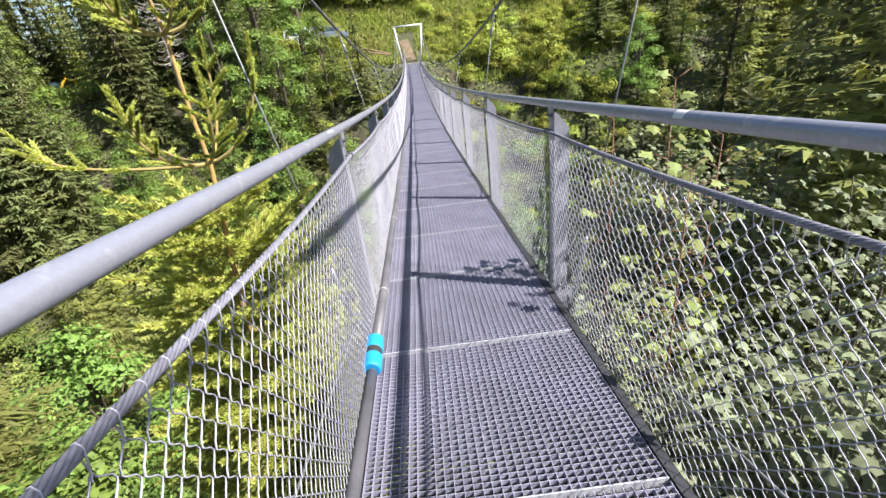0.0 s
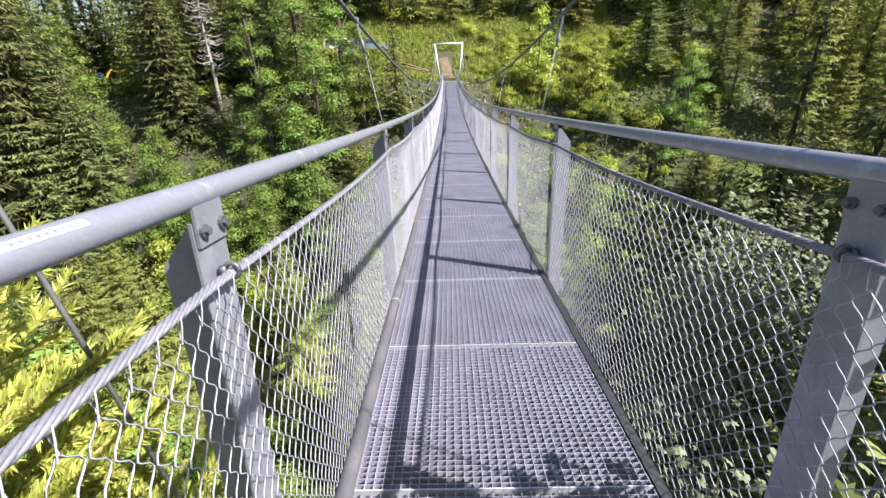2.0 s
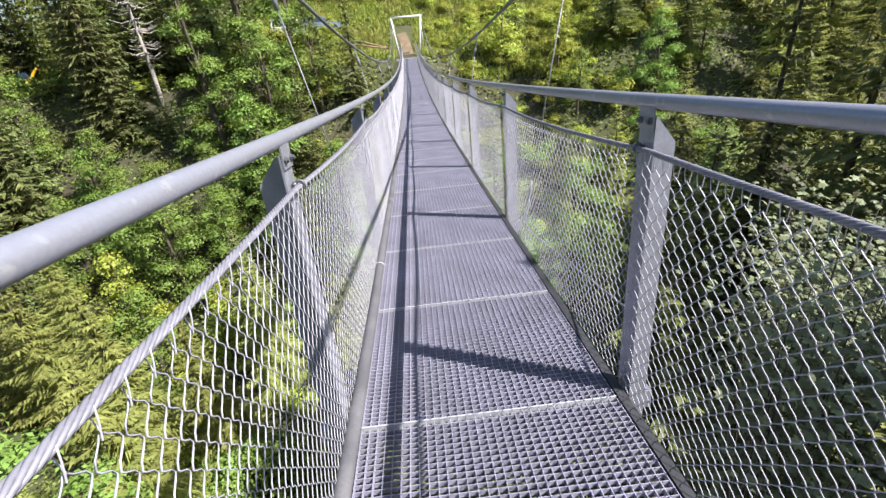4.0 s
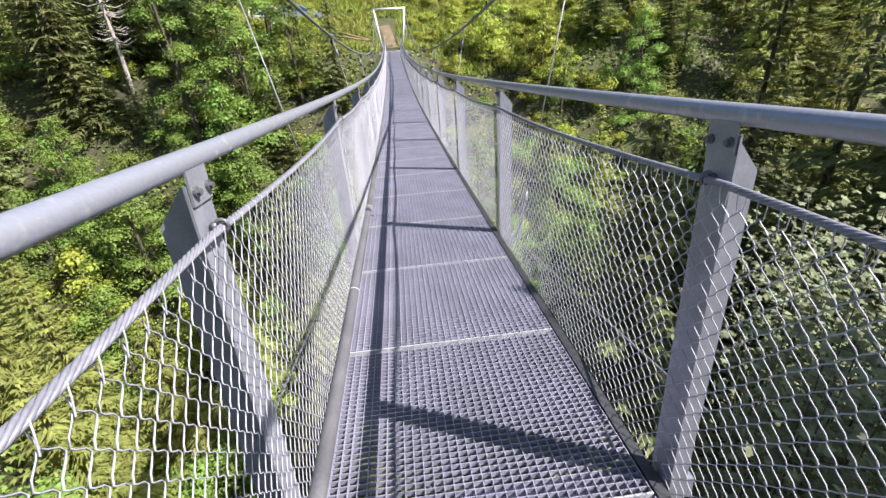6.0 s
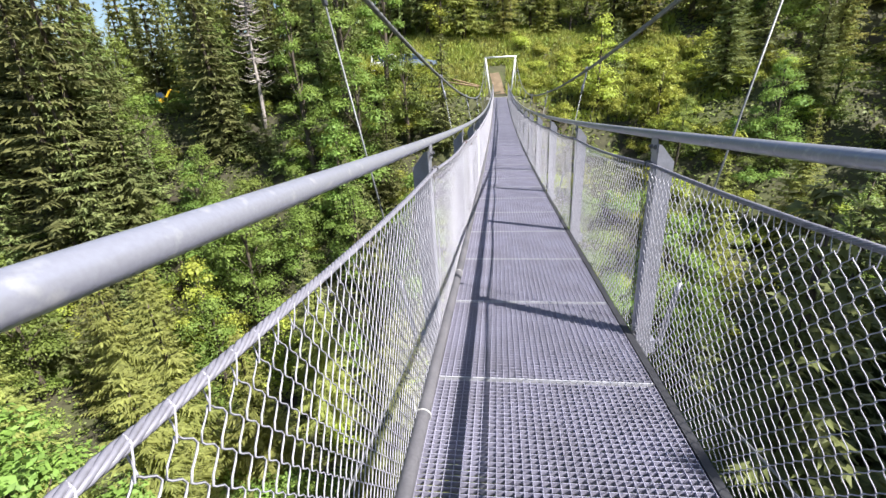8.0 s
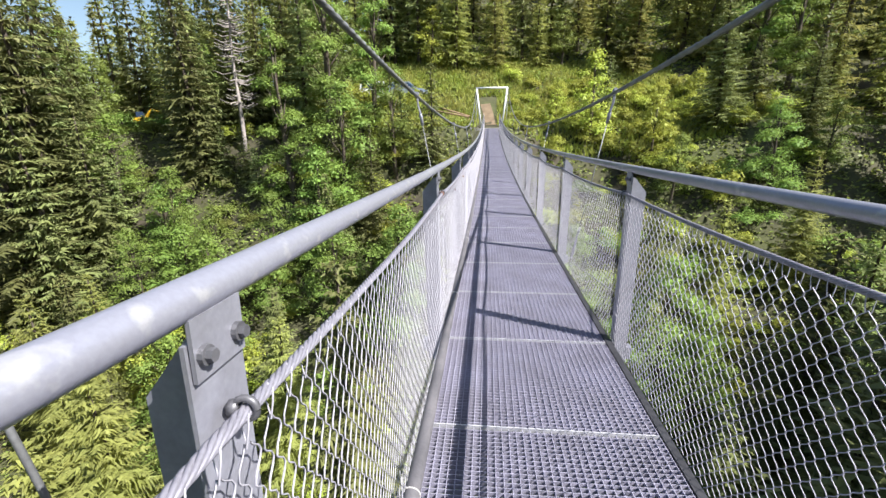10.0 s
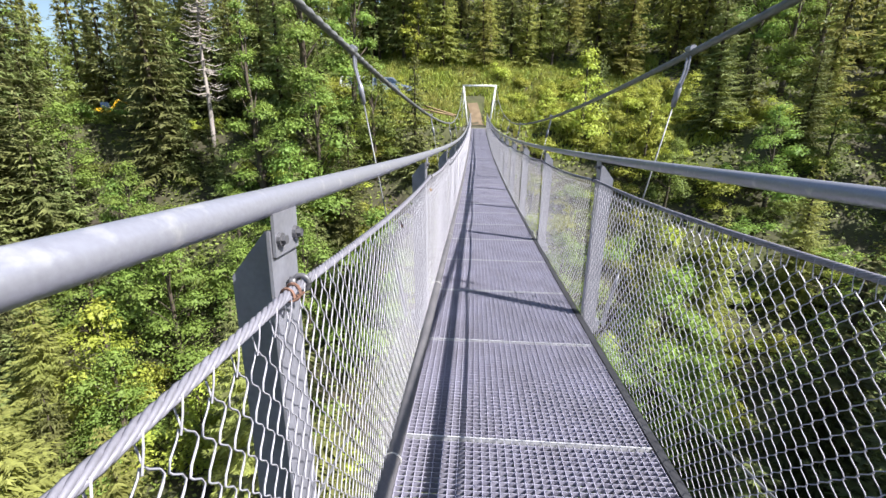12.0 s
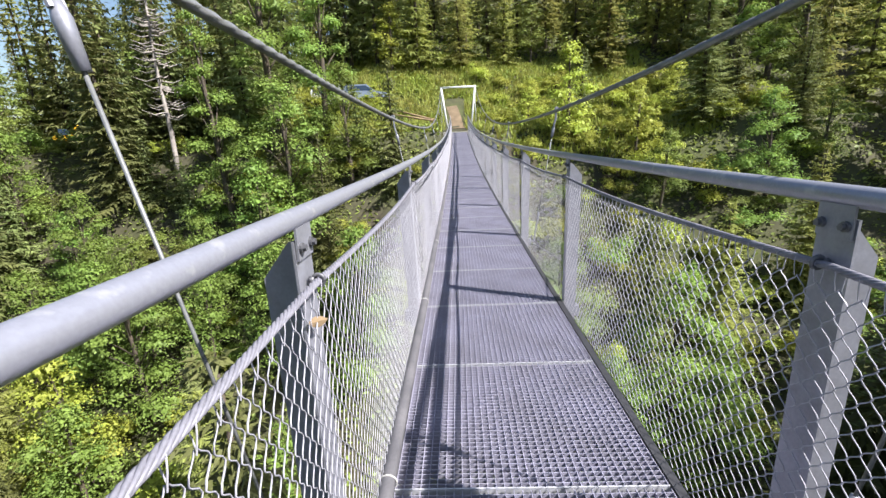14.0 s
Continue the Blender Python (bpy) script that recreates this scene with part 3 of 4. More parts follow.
rng = np.random.default_rng(7)
KINDS = {
    "spruce": [(spruce_crown(rng, h, r, w, 7, s), trunk_mesh(h, 0.010 * h + 0.03)) for h, r, w, s in ((15, 2.5, 34, 0.27), (18, 2.9, 38, 0.29), (12, 2.3, 30, 0.25), (20, 2.9, 42, 0.29))],
    "broad": [broad_tree(rng, h, r, n, s, BROAD) for h, r, n, s in ((12, 3.4, 4200, 0.20), (15, 3.6, 4600, 0.205), (9, 2.9, 3500, 0.18))],
    "tall_broad": [broad_tree(rng, h, r, n, s, SUNBROAD, 0.12) for h, r, n, s in ((17, 3.3, 6500, 0.19), (15, 3.0, 5800, 0.18))],
    "near_broad": [broad_tree(rng, h, r, n, s, SUNBROAD, 0.15) for h, r, n, s in ((8, 2.7, 5600, 0.125), (6.5, 2.5, 5000, 0.115))],
    "near_spruce": [(spruce_crown(rng, h, r, w, 8, s), trunk_mesh(h, 0.010 * h + 0.03)) for h, r, w, s in ((9, 2.1, 36, 0.135), (11, 2.3, 40, 0.145))],
    "sunny_spruce": [(spruce_crown(rng, h, r, w, 8, s, 0.03, SUNTINT), trunk_mesh(h, 0.010 * h + 0.03)) for h, r, w, s in ((8, 2.1, 32, 0.14), (10, 2.3, 36, 0.15))],
    "tall_sunny": [(spruce_crown(rng, h, r, w, 7, s, 0.08, SUNTINT), trunk_mesh(h, 0.010 * h + 0.03)) for h, r, w, s in ((15, 2.5, 32, 0.27), (13, 2.4, 30, 0.26))],
    # two of the four take the lighter needles, which brighten the hillside by colour
    "far_spruce": [(spruce_crown(rng, h, r, w, 6, s, 0.12, m, 0.4), trunk_mesh(h, 0.010 * h + 0.03)) for h, r, w, s, m in ((16, 2.5, 30, 0.42, SPRUCE), (19, 2.7, 34, 0.44, SUNTINT), (13, 2.2, 26, 0.40, SUNTINT), (17, 2.4, 32, 0.42, SPRUCE))],
    "small_spruce": [(spruce_crown(rng, h, r, w, 7, s, 0.02), trunk_mesh(h, 0.010 * h + 0.03)) for h, r, w, s in ((6.5, 1.9, 24, 0.20), (8, 2.1, 26, 0.22))],
    "near_bush": [bush(rng, h, r, n, s, SUNBROAD) for h, r, n, s in ((1.6, 1.5, 1900, 0.085), (2.2, 1.8, 2200, 0.09), (1.4, 1.4, 1700, 0.08))],
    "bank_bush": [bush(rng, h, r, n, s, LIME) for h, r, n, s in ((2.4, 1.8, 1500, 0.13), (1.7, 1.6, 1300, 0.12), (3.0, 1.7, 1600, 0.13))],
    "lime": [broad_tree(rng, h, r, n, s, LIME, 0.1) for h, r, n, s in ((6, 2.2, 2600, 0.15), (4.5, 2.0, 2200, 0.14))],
    "bush": [bush(rng, h, r, n, s, m) for h, r, n, s, m in ((1.6, 1.5, 1200, 0.125, BROAD), (2.2, 1.8, 1400, 0.13, SUNBROAD), (1.3, 1.3, 1000, 0.115, LIME), (2.0, 1.7, 1300, 0.13, LIME))],
}
WORDS = {
    "spruce": ("spruce_tree", "dark green spruce with drooping needle branches on the slope", "tree", "forest spruces"),
    "far_spruce": ("spruce_tree", "distant green spruce on the wooded hillside", "tree", "hillside spruces"),
    "small_spruce": ("spruce_tree", "low bushy spruce in the understorey of the slope", "tree", "understorey spruces"),
    "near_bush": ("shrub", "dense bright green shrub on the slope beside the bridge", "shrub", "shrubs beside the bridge"),
    "near_spruce": ("spruce_tree", "bushy green spruce standing below the bridge", "tree", "spruces below the bridge"),
    "tall_broad": ("broadleaf_tree", "tall bright green beech rising from the gorge slope", "tree", "tall broadleaf trees"),
    "tall_sunny": ("spruce_tree", "tall spruce, its needles coloured light green as if in sun", "tree", "tall sunlit spruces"),
    "sunny_spruce": ("spruce_tree", "yellow-green spruce standing below the bridge, sunlight put into its colour", "tree", "sunlit spruces"),
    "broad": ("broadleaf_tree", "green leafy deciduous tree on the gorge slope", "tree", "forest broadleaf trees"),
    "near_broad": ("broadleaf_tree", "dense leafy deciduous treetop below the bridge", "tree", "treetops below the bridge"),
    "bank_bush": ("shrub", "bright yellow-green shrub on the open bank", "shrub", "shrubs on the open bank"),
    "lime": ("young_tree", "yellow-green young deciduous tree on the bank", "tree", "young trees"),
    "bush": ("shrub", "leafy green shrub growing on the bank", "shrub", "shrubs"),
}


def plant(kind, x, y, scale=1.0, dz=0.0):
    i = random.randrange(len(KINDS[kind]))
    m = pose(x, y, ground_z(x, y) - 0.15 + dz, random.uniform(-3, 3), random.uniform(-3, 3), random.uniform(0, 360)) @ Matrix.Diagonal((scale, scale, scale * random.uniform(0.9, 1.12), 1))
    name, label, cat, group = WORDS[kind]
    crown, trunk = KINDS[kind][i]
    root = put(name, trunk, None, m)
    put("crown", crown, root)
    return tagged(root, label, cat, group)


def clear(x, y):
    """True where the bridge, the path and the meadow stay open, and where the valley's bend hides the woods."""
    if -8 < y < 48 and abs(x) < 3.6:
        return True
    if 44 < y < 60 and -9.5 < x < 1.8:
        return True
    if x < -1.36 * (y + 0.5) - 5 or x > 1.36 * (y + 0.5) + 9:
        return True
    return 52 < y < 56 and -14 < x < -5


random.seed(11)


def scatter(x0, x1, y0, y1, gap, choose, scale=(0.8, 1.2)):
    y = y0
    while y < y1:
        x = x0
        while x < x1:
            px, py = x + random.uniform(-0.42, 0.42) * gap, y + random.uniform(-0.42, 0.42) * gap
            kind = choose(px, py)
            along = (py - 9.0) / 36.5
            if kind in ("spruce", "broad", "tall_broad", "small_spruce") and 0.45 < along < 1.02 and abs(px + 21.6 * along) < 3.5:
                kind = "bush"
            sight = (py - 9.0) / 51.5
            if kind and kind != "bush" and 0.42 < sight < 1.06 and abs(px + 44.0 * sight) < 4.0:
                kind = "near_broad" if sight < 0.62 else "bush" if sight < 0.9 else None
            if kind and not clear(px, py):
                plant(kind, px, py, random.uniform(*scale))
            x += gap
        y += gap


def gorge_mix(x, y):
    r = random.random()
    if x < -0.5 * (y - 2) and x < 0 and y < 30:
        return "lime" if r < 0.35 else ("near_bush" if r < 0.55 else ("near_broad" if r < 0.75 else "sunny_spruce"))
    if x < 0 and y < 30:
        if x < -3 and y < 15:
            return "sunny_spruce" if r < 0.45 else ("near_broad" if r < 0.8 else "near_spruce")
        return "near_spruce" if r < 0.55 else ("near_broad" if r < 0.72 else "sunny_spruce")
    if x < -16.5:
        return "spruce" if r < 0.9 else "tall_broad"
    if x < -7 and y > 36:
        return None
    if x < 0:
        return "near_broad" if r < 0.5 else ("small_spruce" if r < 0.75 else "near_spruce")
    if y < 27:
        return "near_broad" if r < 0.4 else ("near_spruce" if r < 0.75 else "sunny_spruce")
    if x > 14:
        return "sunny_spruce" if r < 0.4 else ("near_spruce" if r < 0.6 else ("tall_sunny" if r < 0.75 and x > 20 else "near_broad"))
    if y < 38:
        return "near_broad" if r < 0.5 else "near_spruce"
    return "bush" if r < 0.6 else "lime"


def hill_mix(x, y):
    r = random.random()
    if y < 60 and -16 < x < 27:
        return "bank_bush" if r < 0.8 else ("lime" if r < 0.9 else "small_spruce")
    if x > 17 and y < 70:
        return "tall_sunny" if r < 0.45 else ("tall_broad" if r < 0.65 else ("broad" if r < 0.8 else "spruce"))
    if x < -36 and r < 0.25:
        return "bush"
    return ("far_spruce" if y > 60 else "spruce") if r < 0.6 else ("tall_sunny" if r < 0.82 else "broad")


scatter(-46, 46, 7, 31, 5.2, gorge_mix, (0.85, 1.3))
scatter(-56, -16, 29, 49, 3.9, gorge_mix, (0.9, 1.3))
scatter(-16, 54, 31, 46.5, 5.0, gorge_mix, (0.8, 1.25))
scatter(-78, -36, 49, 76, 5.0, hill_mix, (0.72, 1.05))
scatter(-36, 66, 48.5, 64, 4.8, hill_mix, (0.8, 1.2))
scatter(-44, 60, 65, 80, 5.2, lambda x, y: random.choice(("far_spruce", "far_spruce", "tall_sunny" if x > 12 else "far_spruce", "broad")), (0.75, 1.15))
scatter(-60, 75, 80, 104, 8.5, lambda x, y: "far_spruce", (0.9, 1.3))
# wall of tall spruces added towards the sun, to shade the gorge's right side
scatter(13, 28, 8, 22, 4.0, lambda x, y: "spruce", (0.95, 1.25))
# tall beeches and spruces beside the meadow's edge
for kind, px, py, sc in (("tall_broad", -13.2, 43.5, 1.0), ("tall_broad", -9.8, 44.5, 0.82), ("spruce", -16.2, 46.0, 1.05), ("tall_broad", -15.4, 40.0, 0.8), ("near_broad", -10.8, 39.0, 1.3), ("near_broad", -7.6, 42.0, 1.1), ("near_spruce", -8.6, 38.0, 0.9), ("near_broad", -12.4, 37.0, 1.2), ("sunny_spruce", -10.7, 19.8, 1.0), ("small_spruce", -20.3, 42.2, 0.62), ("small_spruce", -22.2, 42.4, 0.66), ("small_spruce", -18.8, 41.0, 0.6), ("far_spruce", -47, 64.5, 1.15), ("far_spruce", -51, 67, 1.2), ("far_spruce", -43.5, 66, 1.0), ("far_spruce", -49.5, 70, 1.25), ("far_spruce", -55, 71, 1.25), ("far_spruce", -59, 69, 1.15), ("lime", -6.9, 61.5, 1.25), ("lime", -3.4, 63.0, 0.9)):
    plant(kind, px, py, sc)
# leafy thickets just left of and under the bridge
scatter(-15, -4, 3, 20, 2.6, lambda x, y: "near_bush", (1.1, 1.9))
scatter(-11, -3.7, 1.6, 5, 1.9, lambda x, y: "near_bush", (0.8, 1.2))
# understorey below the tall trees
scatter(-40, -6, 27, 50, 3.7, lambda x, y: random.choice(("small_spruce", "bush", "small_spruce")), (0.7, 1.15))
# low shrubs over the slopes and the far bank
scatter(-14, 20, 8, 46, 3.6, lambda x, y: "bush" if random.random() < 0.5 and (x < 0 or y > 26) else None, (0.8, 1.4))
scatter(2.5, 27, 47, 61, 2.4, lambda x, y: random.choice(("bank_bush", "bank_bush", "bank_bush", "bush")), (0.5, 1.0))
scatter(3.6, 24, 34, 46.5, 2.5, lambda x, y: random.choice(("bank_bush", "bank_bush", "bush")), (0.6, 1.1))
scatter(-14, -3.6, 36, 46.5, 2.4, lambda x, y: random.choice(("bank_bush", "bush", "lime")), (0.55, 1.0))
for px, py, sc in ((-12.4, 51.3, 0.46), (-9.2, 51.6, 0.50), (-13.8, 51.4, 0.5), (-7.4, 51.9, 0.50), (-8.4, 51.2, 0.45)):
    plant("lime", px, py, sc)
for px, py, sc in ((-10.6, 51.4, 0.62), (-9.0, 51.9, 0.66), (-8.0, 52.1, 0.62), (-12.0, 51.7, 0.6)):
    plant("bank_bush", px, py, sc)


# ---- undergrowth over the slopes ----
def undergrowth(count):
    rng = np.random.default_rng(5)
    c = np.empty((count, 3))
    c[:, 0], c[:, 1] = rng.uniform(-48, 36, count), rng.uniform(0.8, 84, count)
    c = c[(np.hypot(c[:, 0], c[:, 1] - 2) > 6) & (np.abs(c[:, 0]) < 1.4 * c[:, 1] + 6) & ((np.abs(c[:, 0]) > 1.6) | (c[:, 1] < 44) | (c[:, 1] > 56))]
    count = len(c)
    for q in c:
        q[2] = ground_z(q[0], q[1]) + 0.75 * rng.random() ** 1.5 * (0.6 + 0.6 * noise.noise(Vector((q[0] * 0.5, q[1] * 0.5, 2.0))))
    nrm = unit(rng.standard_normal((count, 3)) * 0.5 + np.array([0, 0, 1.0]))
    u = unit(np.cross(nrm, rng.standard_normal((count, 3))))
    v = np.cross(nrm, u)
    s = ((0.09 + 0.12 * rng.random(count)) * (1 + c[:, 1] / 40))[:, None]
    return quads("undergrowth", np.stack([c - u * s * 0.5, c - v * s * 0.3, c + u * s * 0.5, c + v * s * 0.3], 1), BROAD)


tagged(put("undergrowth", undergrowth(120000)), "low leafy undergrowth covering the gorge slopes", "undergrowth", kind="stuff")

# ---- meadow grass on the far bank ----
def grass(x0, x1, y0, y1, count, tall):
    rng = np.random.default_rng(9)
    tri = []
    for i in range(count):
        x, y = x0 + (x1 - x0) * rng.random(), y0 + (y1 - y0) * rng.random()
        if 45.5 < y < 56 and abs(x + 0.3) < 1.0:
            continue
        c = np.array([x, y, ground_z(x, y) - 0.05])
        a = rng.random() * 6.283
        side = np.array([math.cos(a), math.sin(a), 0]) * 0.10
        for k in range(2):
            tip = c + rng.standard_normal(3) * np.array([0.2, 0.2, 0]) + np.array([0, 0, tall * (0.5 + rng.random())])
            tri.append((c - side, c + side, tip))
    return triangles("grass", np.array(tri), MEADOW)


tagged(put("grass", grass(-20, 20, 46.5, 66, 24000, 0.5)), "sunlit tall meadow grass on the far bank", "grass", kind="stuff")


# ---- dead spruce ----
def dead_spruce(x, y, height):
    g = Geo()
    n = 8
    g.tube([(0.10 * math.sin(i * 0.9), 0.06 * i, -0.5 + height * i / n) for i in range(n + 1)], [0.17 * (1.08 - i / n) + 0.03 for i in range(n + 1)], 8)
    base = put("dead_spruce", g.mesh("dead_spruce", DEADBARK, True), None, pose(x, y, ground_z(x, y)))
    for i in range(115):
        z = height * random.uniform(0.30, 0.97)
        a, r = random.uniform(0, 6.283), (2.5 - 1.7 * z / height) * random.uniform(0.5, 1.2)
        d = Vector((math.cos(a), math.sin(a), 0))
        t = Geo().tube([Vector((0, 0.06 * 8 * z / height, z)), Vector((0, 0.06 * 8 * z / height, z)) + d * r * 0.5 + Vector((0, 0, -0.10 * r)), Vector((0, 0.06 * 8 * z / height, z)) + d * r + Vector((0, 0, 0.10 * r))], [0.055, 0.04, 0.018], 4)
        put("dead_branch", t.mesh("dead_branch", DEADBARK), base)
    return tagged(base, "bare grey dead spruce with broken twigs", "tree")


dead_spruce(-21.4, 44.2, 11.8 - ground_z(-21.4, 44.2))


# ---- young spruce close beside the bridge ----
def shoot(tri, g, p, d, length, rng, thick=0.006, needle=0.030, dense=480):
    """A twig with needles all round it."""
    p, d = np.array(p, float), np.array(d, float) / np.linalg.norm(d)
    g.tube([Vector(p), Vector(p + d * length)], [thick, thick * 0.5], 4, False)
    n = int(length * dense) + 8
    s = rng.random(n)
    a = rng.random(n) * 6.283
    u = np.cross(d, [0.3, 0.2, 1.0])
    u /= np.linalg.norm(u)
    w = np.cross(d, u)
    out = u * np.cos(a)[:, None] + w * np.sin(a)[:, None]
    c = p + d * length * s[:, None]
    way = unit(out * 0.75 + d * 0.8 + np.array([0, 0, 0.15]))
    side = unit(np.cross(way, rng.standard_normal((n, 3))))
    ln = (needle + 0.5 * needle * rng.random(n))[:, None]
    tri.append(np.stack([c - side * 0.0058, c + side * 0.0058, c + way * ln], 1))


def spruce_branch(tri, tw, p, az, length, lift, rng):
    d = np.array([math.cos(az), math.sin(az), lift])
    d /= np.linalg.norm(d)
    n = max(2, int(length / 0.11))
    prev = np.array(p, float)
    for i in range(n):
        step = length / n
        nd = d + np.array([0, 0, 0.10 * i / n]) + rng.standard_normal(3) * 0.05
        shoot(tri, tw, prev, nd, step, rng, 0.011 * (1 - 0.7 * i / n))
        prev = prev + nd / np.linalg.norm(nd) * step
        for lr in (-1, 1):
            side = np.array([-d[1], d[0], 0.12]) * lr
            left = length * (1 - (i + 1) / n) * 0.55 + 0.08
            sd = d * 0.75 + side * 0.8 + rng.standard_normal(3) * 0.08
            if left > 0.2:
                m = prev + sd / np.linalg.norm(sd) * left * 0.55
                shoot(tri, tw, m, d * 0.9 + side * 0.15, left * 0.4, rng, 0.005)
                shoot(tri, tw, m, d * 0.3 + side * 0.9, left * 0.35, rng, 0.005)
            shoot(tri, tw, prev, sd, left, rng, 0.007)
    shoot(tri, tw, prev, d + np.array([0, 0, 0.15]), 0.16, rng)


def candle_arm(tri, tw, p, az, out, up, rng):
    """A bare-stemmed arm that bows outward and then up, with short brush-like shoots."""
    p = Vector(p)
    way = Vector((math.cos(az), math.sin(az), 0))
    pts = [p + way * out * (1 - (1 - i / 8) ** 1.5) + Vector((0, 0, up * (i / 8) ** 1.7)) for i in range(9)]
    tw.tube(pts, [0.011 - 0.0007 * i for i in range(9)], 6)
    for i in (3, 5, 7, 8):
        d = (pts[i] - pts[i - 1]).normalized()
        side = Vector((-way.y, way.x, 0.15))
        for lr in (-1, 1):
            shoot(tri, tw, pts[i], d * 0.8 + side * lr * 0.9 + Vector((0, 0, 0.25 * rng.random())), 0.09 + 0.07 * rng.random(), rng, 0.005, 0.017, 1700)
        if i == 5:
            shoot(tri, tw, pts[i], d * 0.5 + Vector((0, 0, 0.8)), 0.08 + 0.05 * rng.random(), rng, 0.005, 0.017, 1700)
    shoot(tri, tw, pts[-1], pts[-1] - pts[-2] + Vector((0, 0, 0.02)), 0.19, rng, 0.006, 0.018, 1700)


def young_spruce(x, y, top):
    rng = np.random.default_rng(3)
    z0 = ground_z(x, y)
    g, tw, tri = Geo(), Geo(), []
    line = [Vector((-0.10, 0, z0 - 0.3)), Vector((-0.10, 0, 0.9)), Vector((-0.03, 0.0, 1.55)), Vector((0, 0, 1.85)), Vector((-0.01, 0, 2.16)), Vector((-0.005, 0, 2.5)), Vector((-0.03, 0, 2.75)), Vector((-0.05, 0, top))]
    g.tube(line, [0.025, 0.019, 0.015, 0.013, 0.011, 0.009, 0.007, 0.004], 8)
    # sparse top whorls, with long bare shoots
    for z, arms in ((2.50, ((2.7, 0.36, 0.14), (0.3, 0.26, 0.22), (4.4, 0.26, 0.16), (5.6, 0.22, 0.20))), (1.86, ((3.3, 0.74, 0.14), (2.6, 0.60, 0.26), (0.15, 0.36, 0.42), (1.2, 0.22, 0.46), (4.4, 0.36, 0.25), (5.4, 0.34, 0.3)))):
        for az, ln, lift in arms:
            candle_arm(tri, tw, (-0.02, 0, z), az, ln, lift, rng)
    for i in range(9):
        z = 1.95 + 1.0 * rng.random()
        a = rng.random() * 6.283
        shoot(tri, tw, (-0.01, 0, z), (math.cos(a), math.sin(a), 0.7), 0.05 + 0.06 * rng.random(), rng, 0.005, 0.017, 1500)
    for z in np.arange(1.50, -1.4, -0.21):
        for i in range(7):
            spruce_branch(tri, tw, (-0.07, 0, z + 0.1 * rng.random()), i * 0.898 + z * 5 + rng.random() * 0.4, 0.42 + 0.22 * max(0.0, 1.48 - z) ** 0.7, 0.45 - 0.10 * (1.5 - z) / 2, rng)
    root = put("young_spruce", g.mesh("young_spruce", YOUNGBARK, True), None, pose(x, y, 0))
    tagged(put("twig_work", tw.mesh("twig_work", TWIG), root), kind="stuff")
    put("needles", triangles("needles", np.concatenate(tri), YOUNG), root, label="yellow-green fresh needles")
    return tagged(root, "young spruce with orange-brown stem and yellow-green shoots", "tree")


young_spruce(-1.33, 3.02, 3.0)


# ---- maple growth on the near bank ----
LOBES = [(0.0, 0.0), (0.30, -0.10), (0.50, 0.18), (0.34, 0.30), (0.55, 0.62), (0.24, 0.58), (0.0, 1.0), (-0.24, 0.58), (-0.55, 0.62), (-0.34, 0.30), (-0.50, 0.18), (-0.30, -0.10)]


def maple_leaves(spots, sizes, rng, mat=MAPLE):
    v, f = [], []
    for c, s in zip(spots, sizes):
        s = s * 0.75
        nrm = unit(rng.standard_normal(3) * 0.45 + np.array([0.25, -0.2, 1.0]))
        u = unit(np.cross(nrm, rng.standard_normal(3)))
        w = np.cross(nrm, u)
        b = len(v)
        for lx, ly in LOBES:
            q = c + u * lx * s + w * (ly - 0.4) * s - nrm * (abs(lx) * 0.35 + 0.25 * (ly - 0.3) ** 2) * s
            v.append(tuple(q))
        mid = len(v)
        v.append(tuple(c))
        n = len(LOBES)
        f += [[mid, b + i, b + (i + 1) % n] for i in range(n)]
    return shape("leaves", v, f, mat)


def sapling(x, y, z_top, height, seed, leaves=26):
    rng = np.random.default_rng(seed)
    g, spots, sizes = Geo(), [], []
    g.tube([(0.05, 0.04, -height), (0.03, 0.0, -height * 0.5), (0, 0, 0)], [0.011, 0.008, 0.003], 6)
    for i in range(leaves):
        u = 1 - (i // 2) / (leaves / 2) * 0.75
        z = -height * (1 - u) * 0.85
        a = (i % 2) * math.pi + (i // 2) * 1.571 + rng.random() * 0.5
        r = 0.07 + 0.13 * (1 - u) + 0.05 * rng.random()
        tip = np.array([math.cos(a) * r, math.sin(a) * r, z + 0.05])
        g.tube([(0, 0, z), tuple(tip)], [0.0025, 0.0018], 4)
        spots.append(tip + np.array([math.cos(a), math.sin(a), 0]) * 0.03)
        sizes.append(0.075 + 0.06 * rng.random())
    root = put("maple_sapling", g.mesh("maple_sapling", STEM, True), None, pose(x, y, z_top))
    put("leaves", maple_leaves(spots, sizes, rng, FRESH), root, label="pale green lobed leaves")
    return tagged(root, "thin maple sapling with red stems and pale lobed leaves", "sapling", "maple saplings")


for args in ((1.305, 3.095, 2.00, 3.6, 1, 40), (0.965, 3.10, 1.82, 3.4, 2, 44), (1.15, 2.6, 1.62, 3.0, 5, 46), (1.5, 2.9, 1.7, 3.2, 8, 44)):
    sapling(*args)


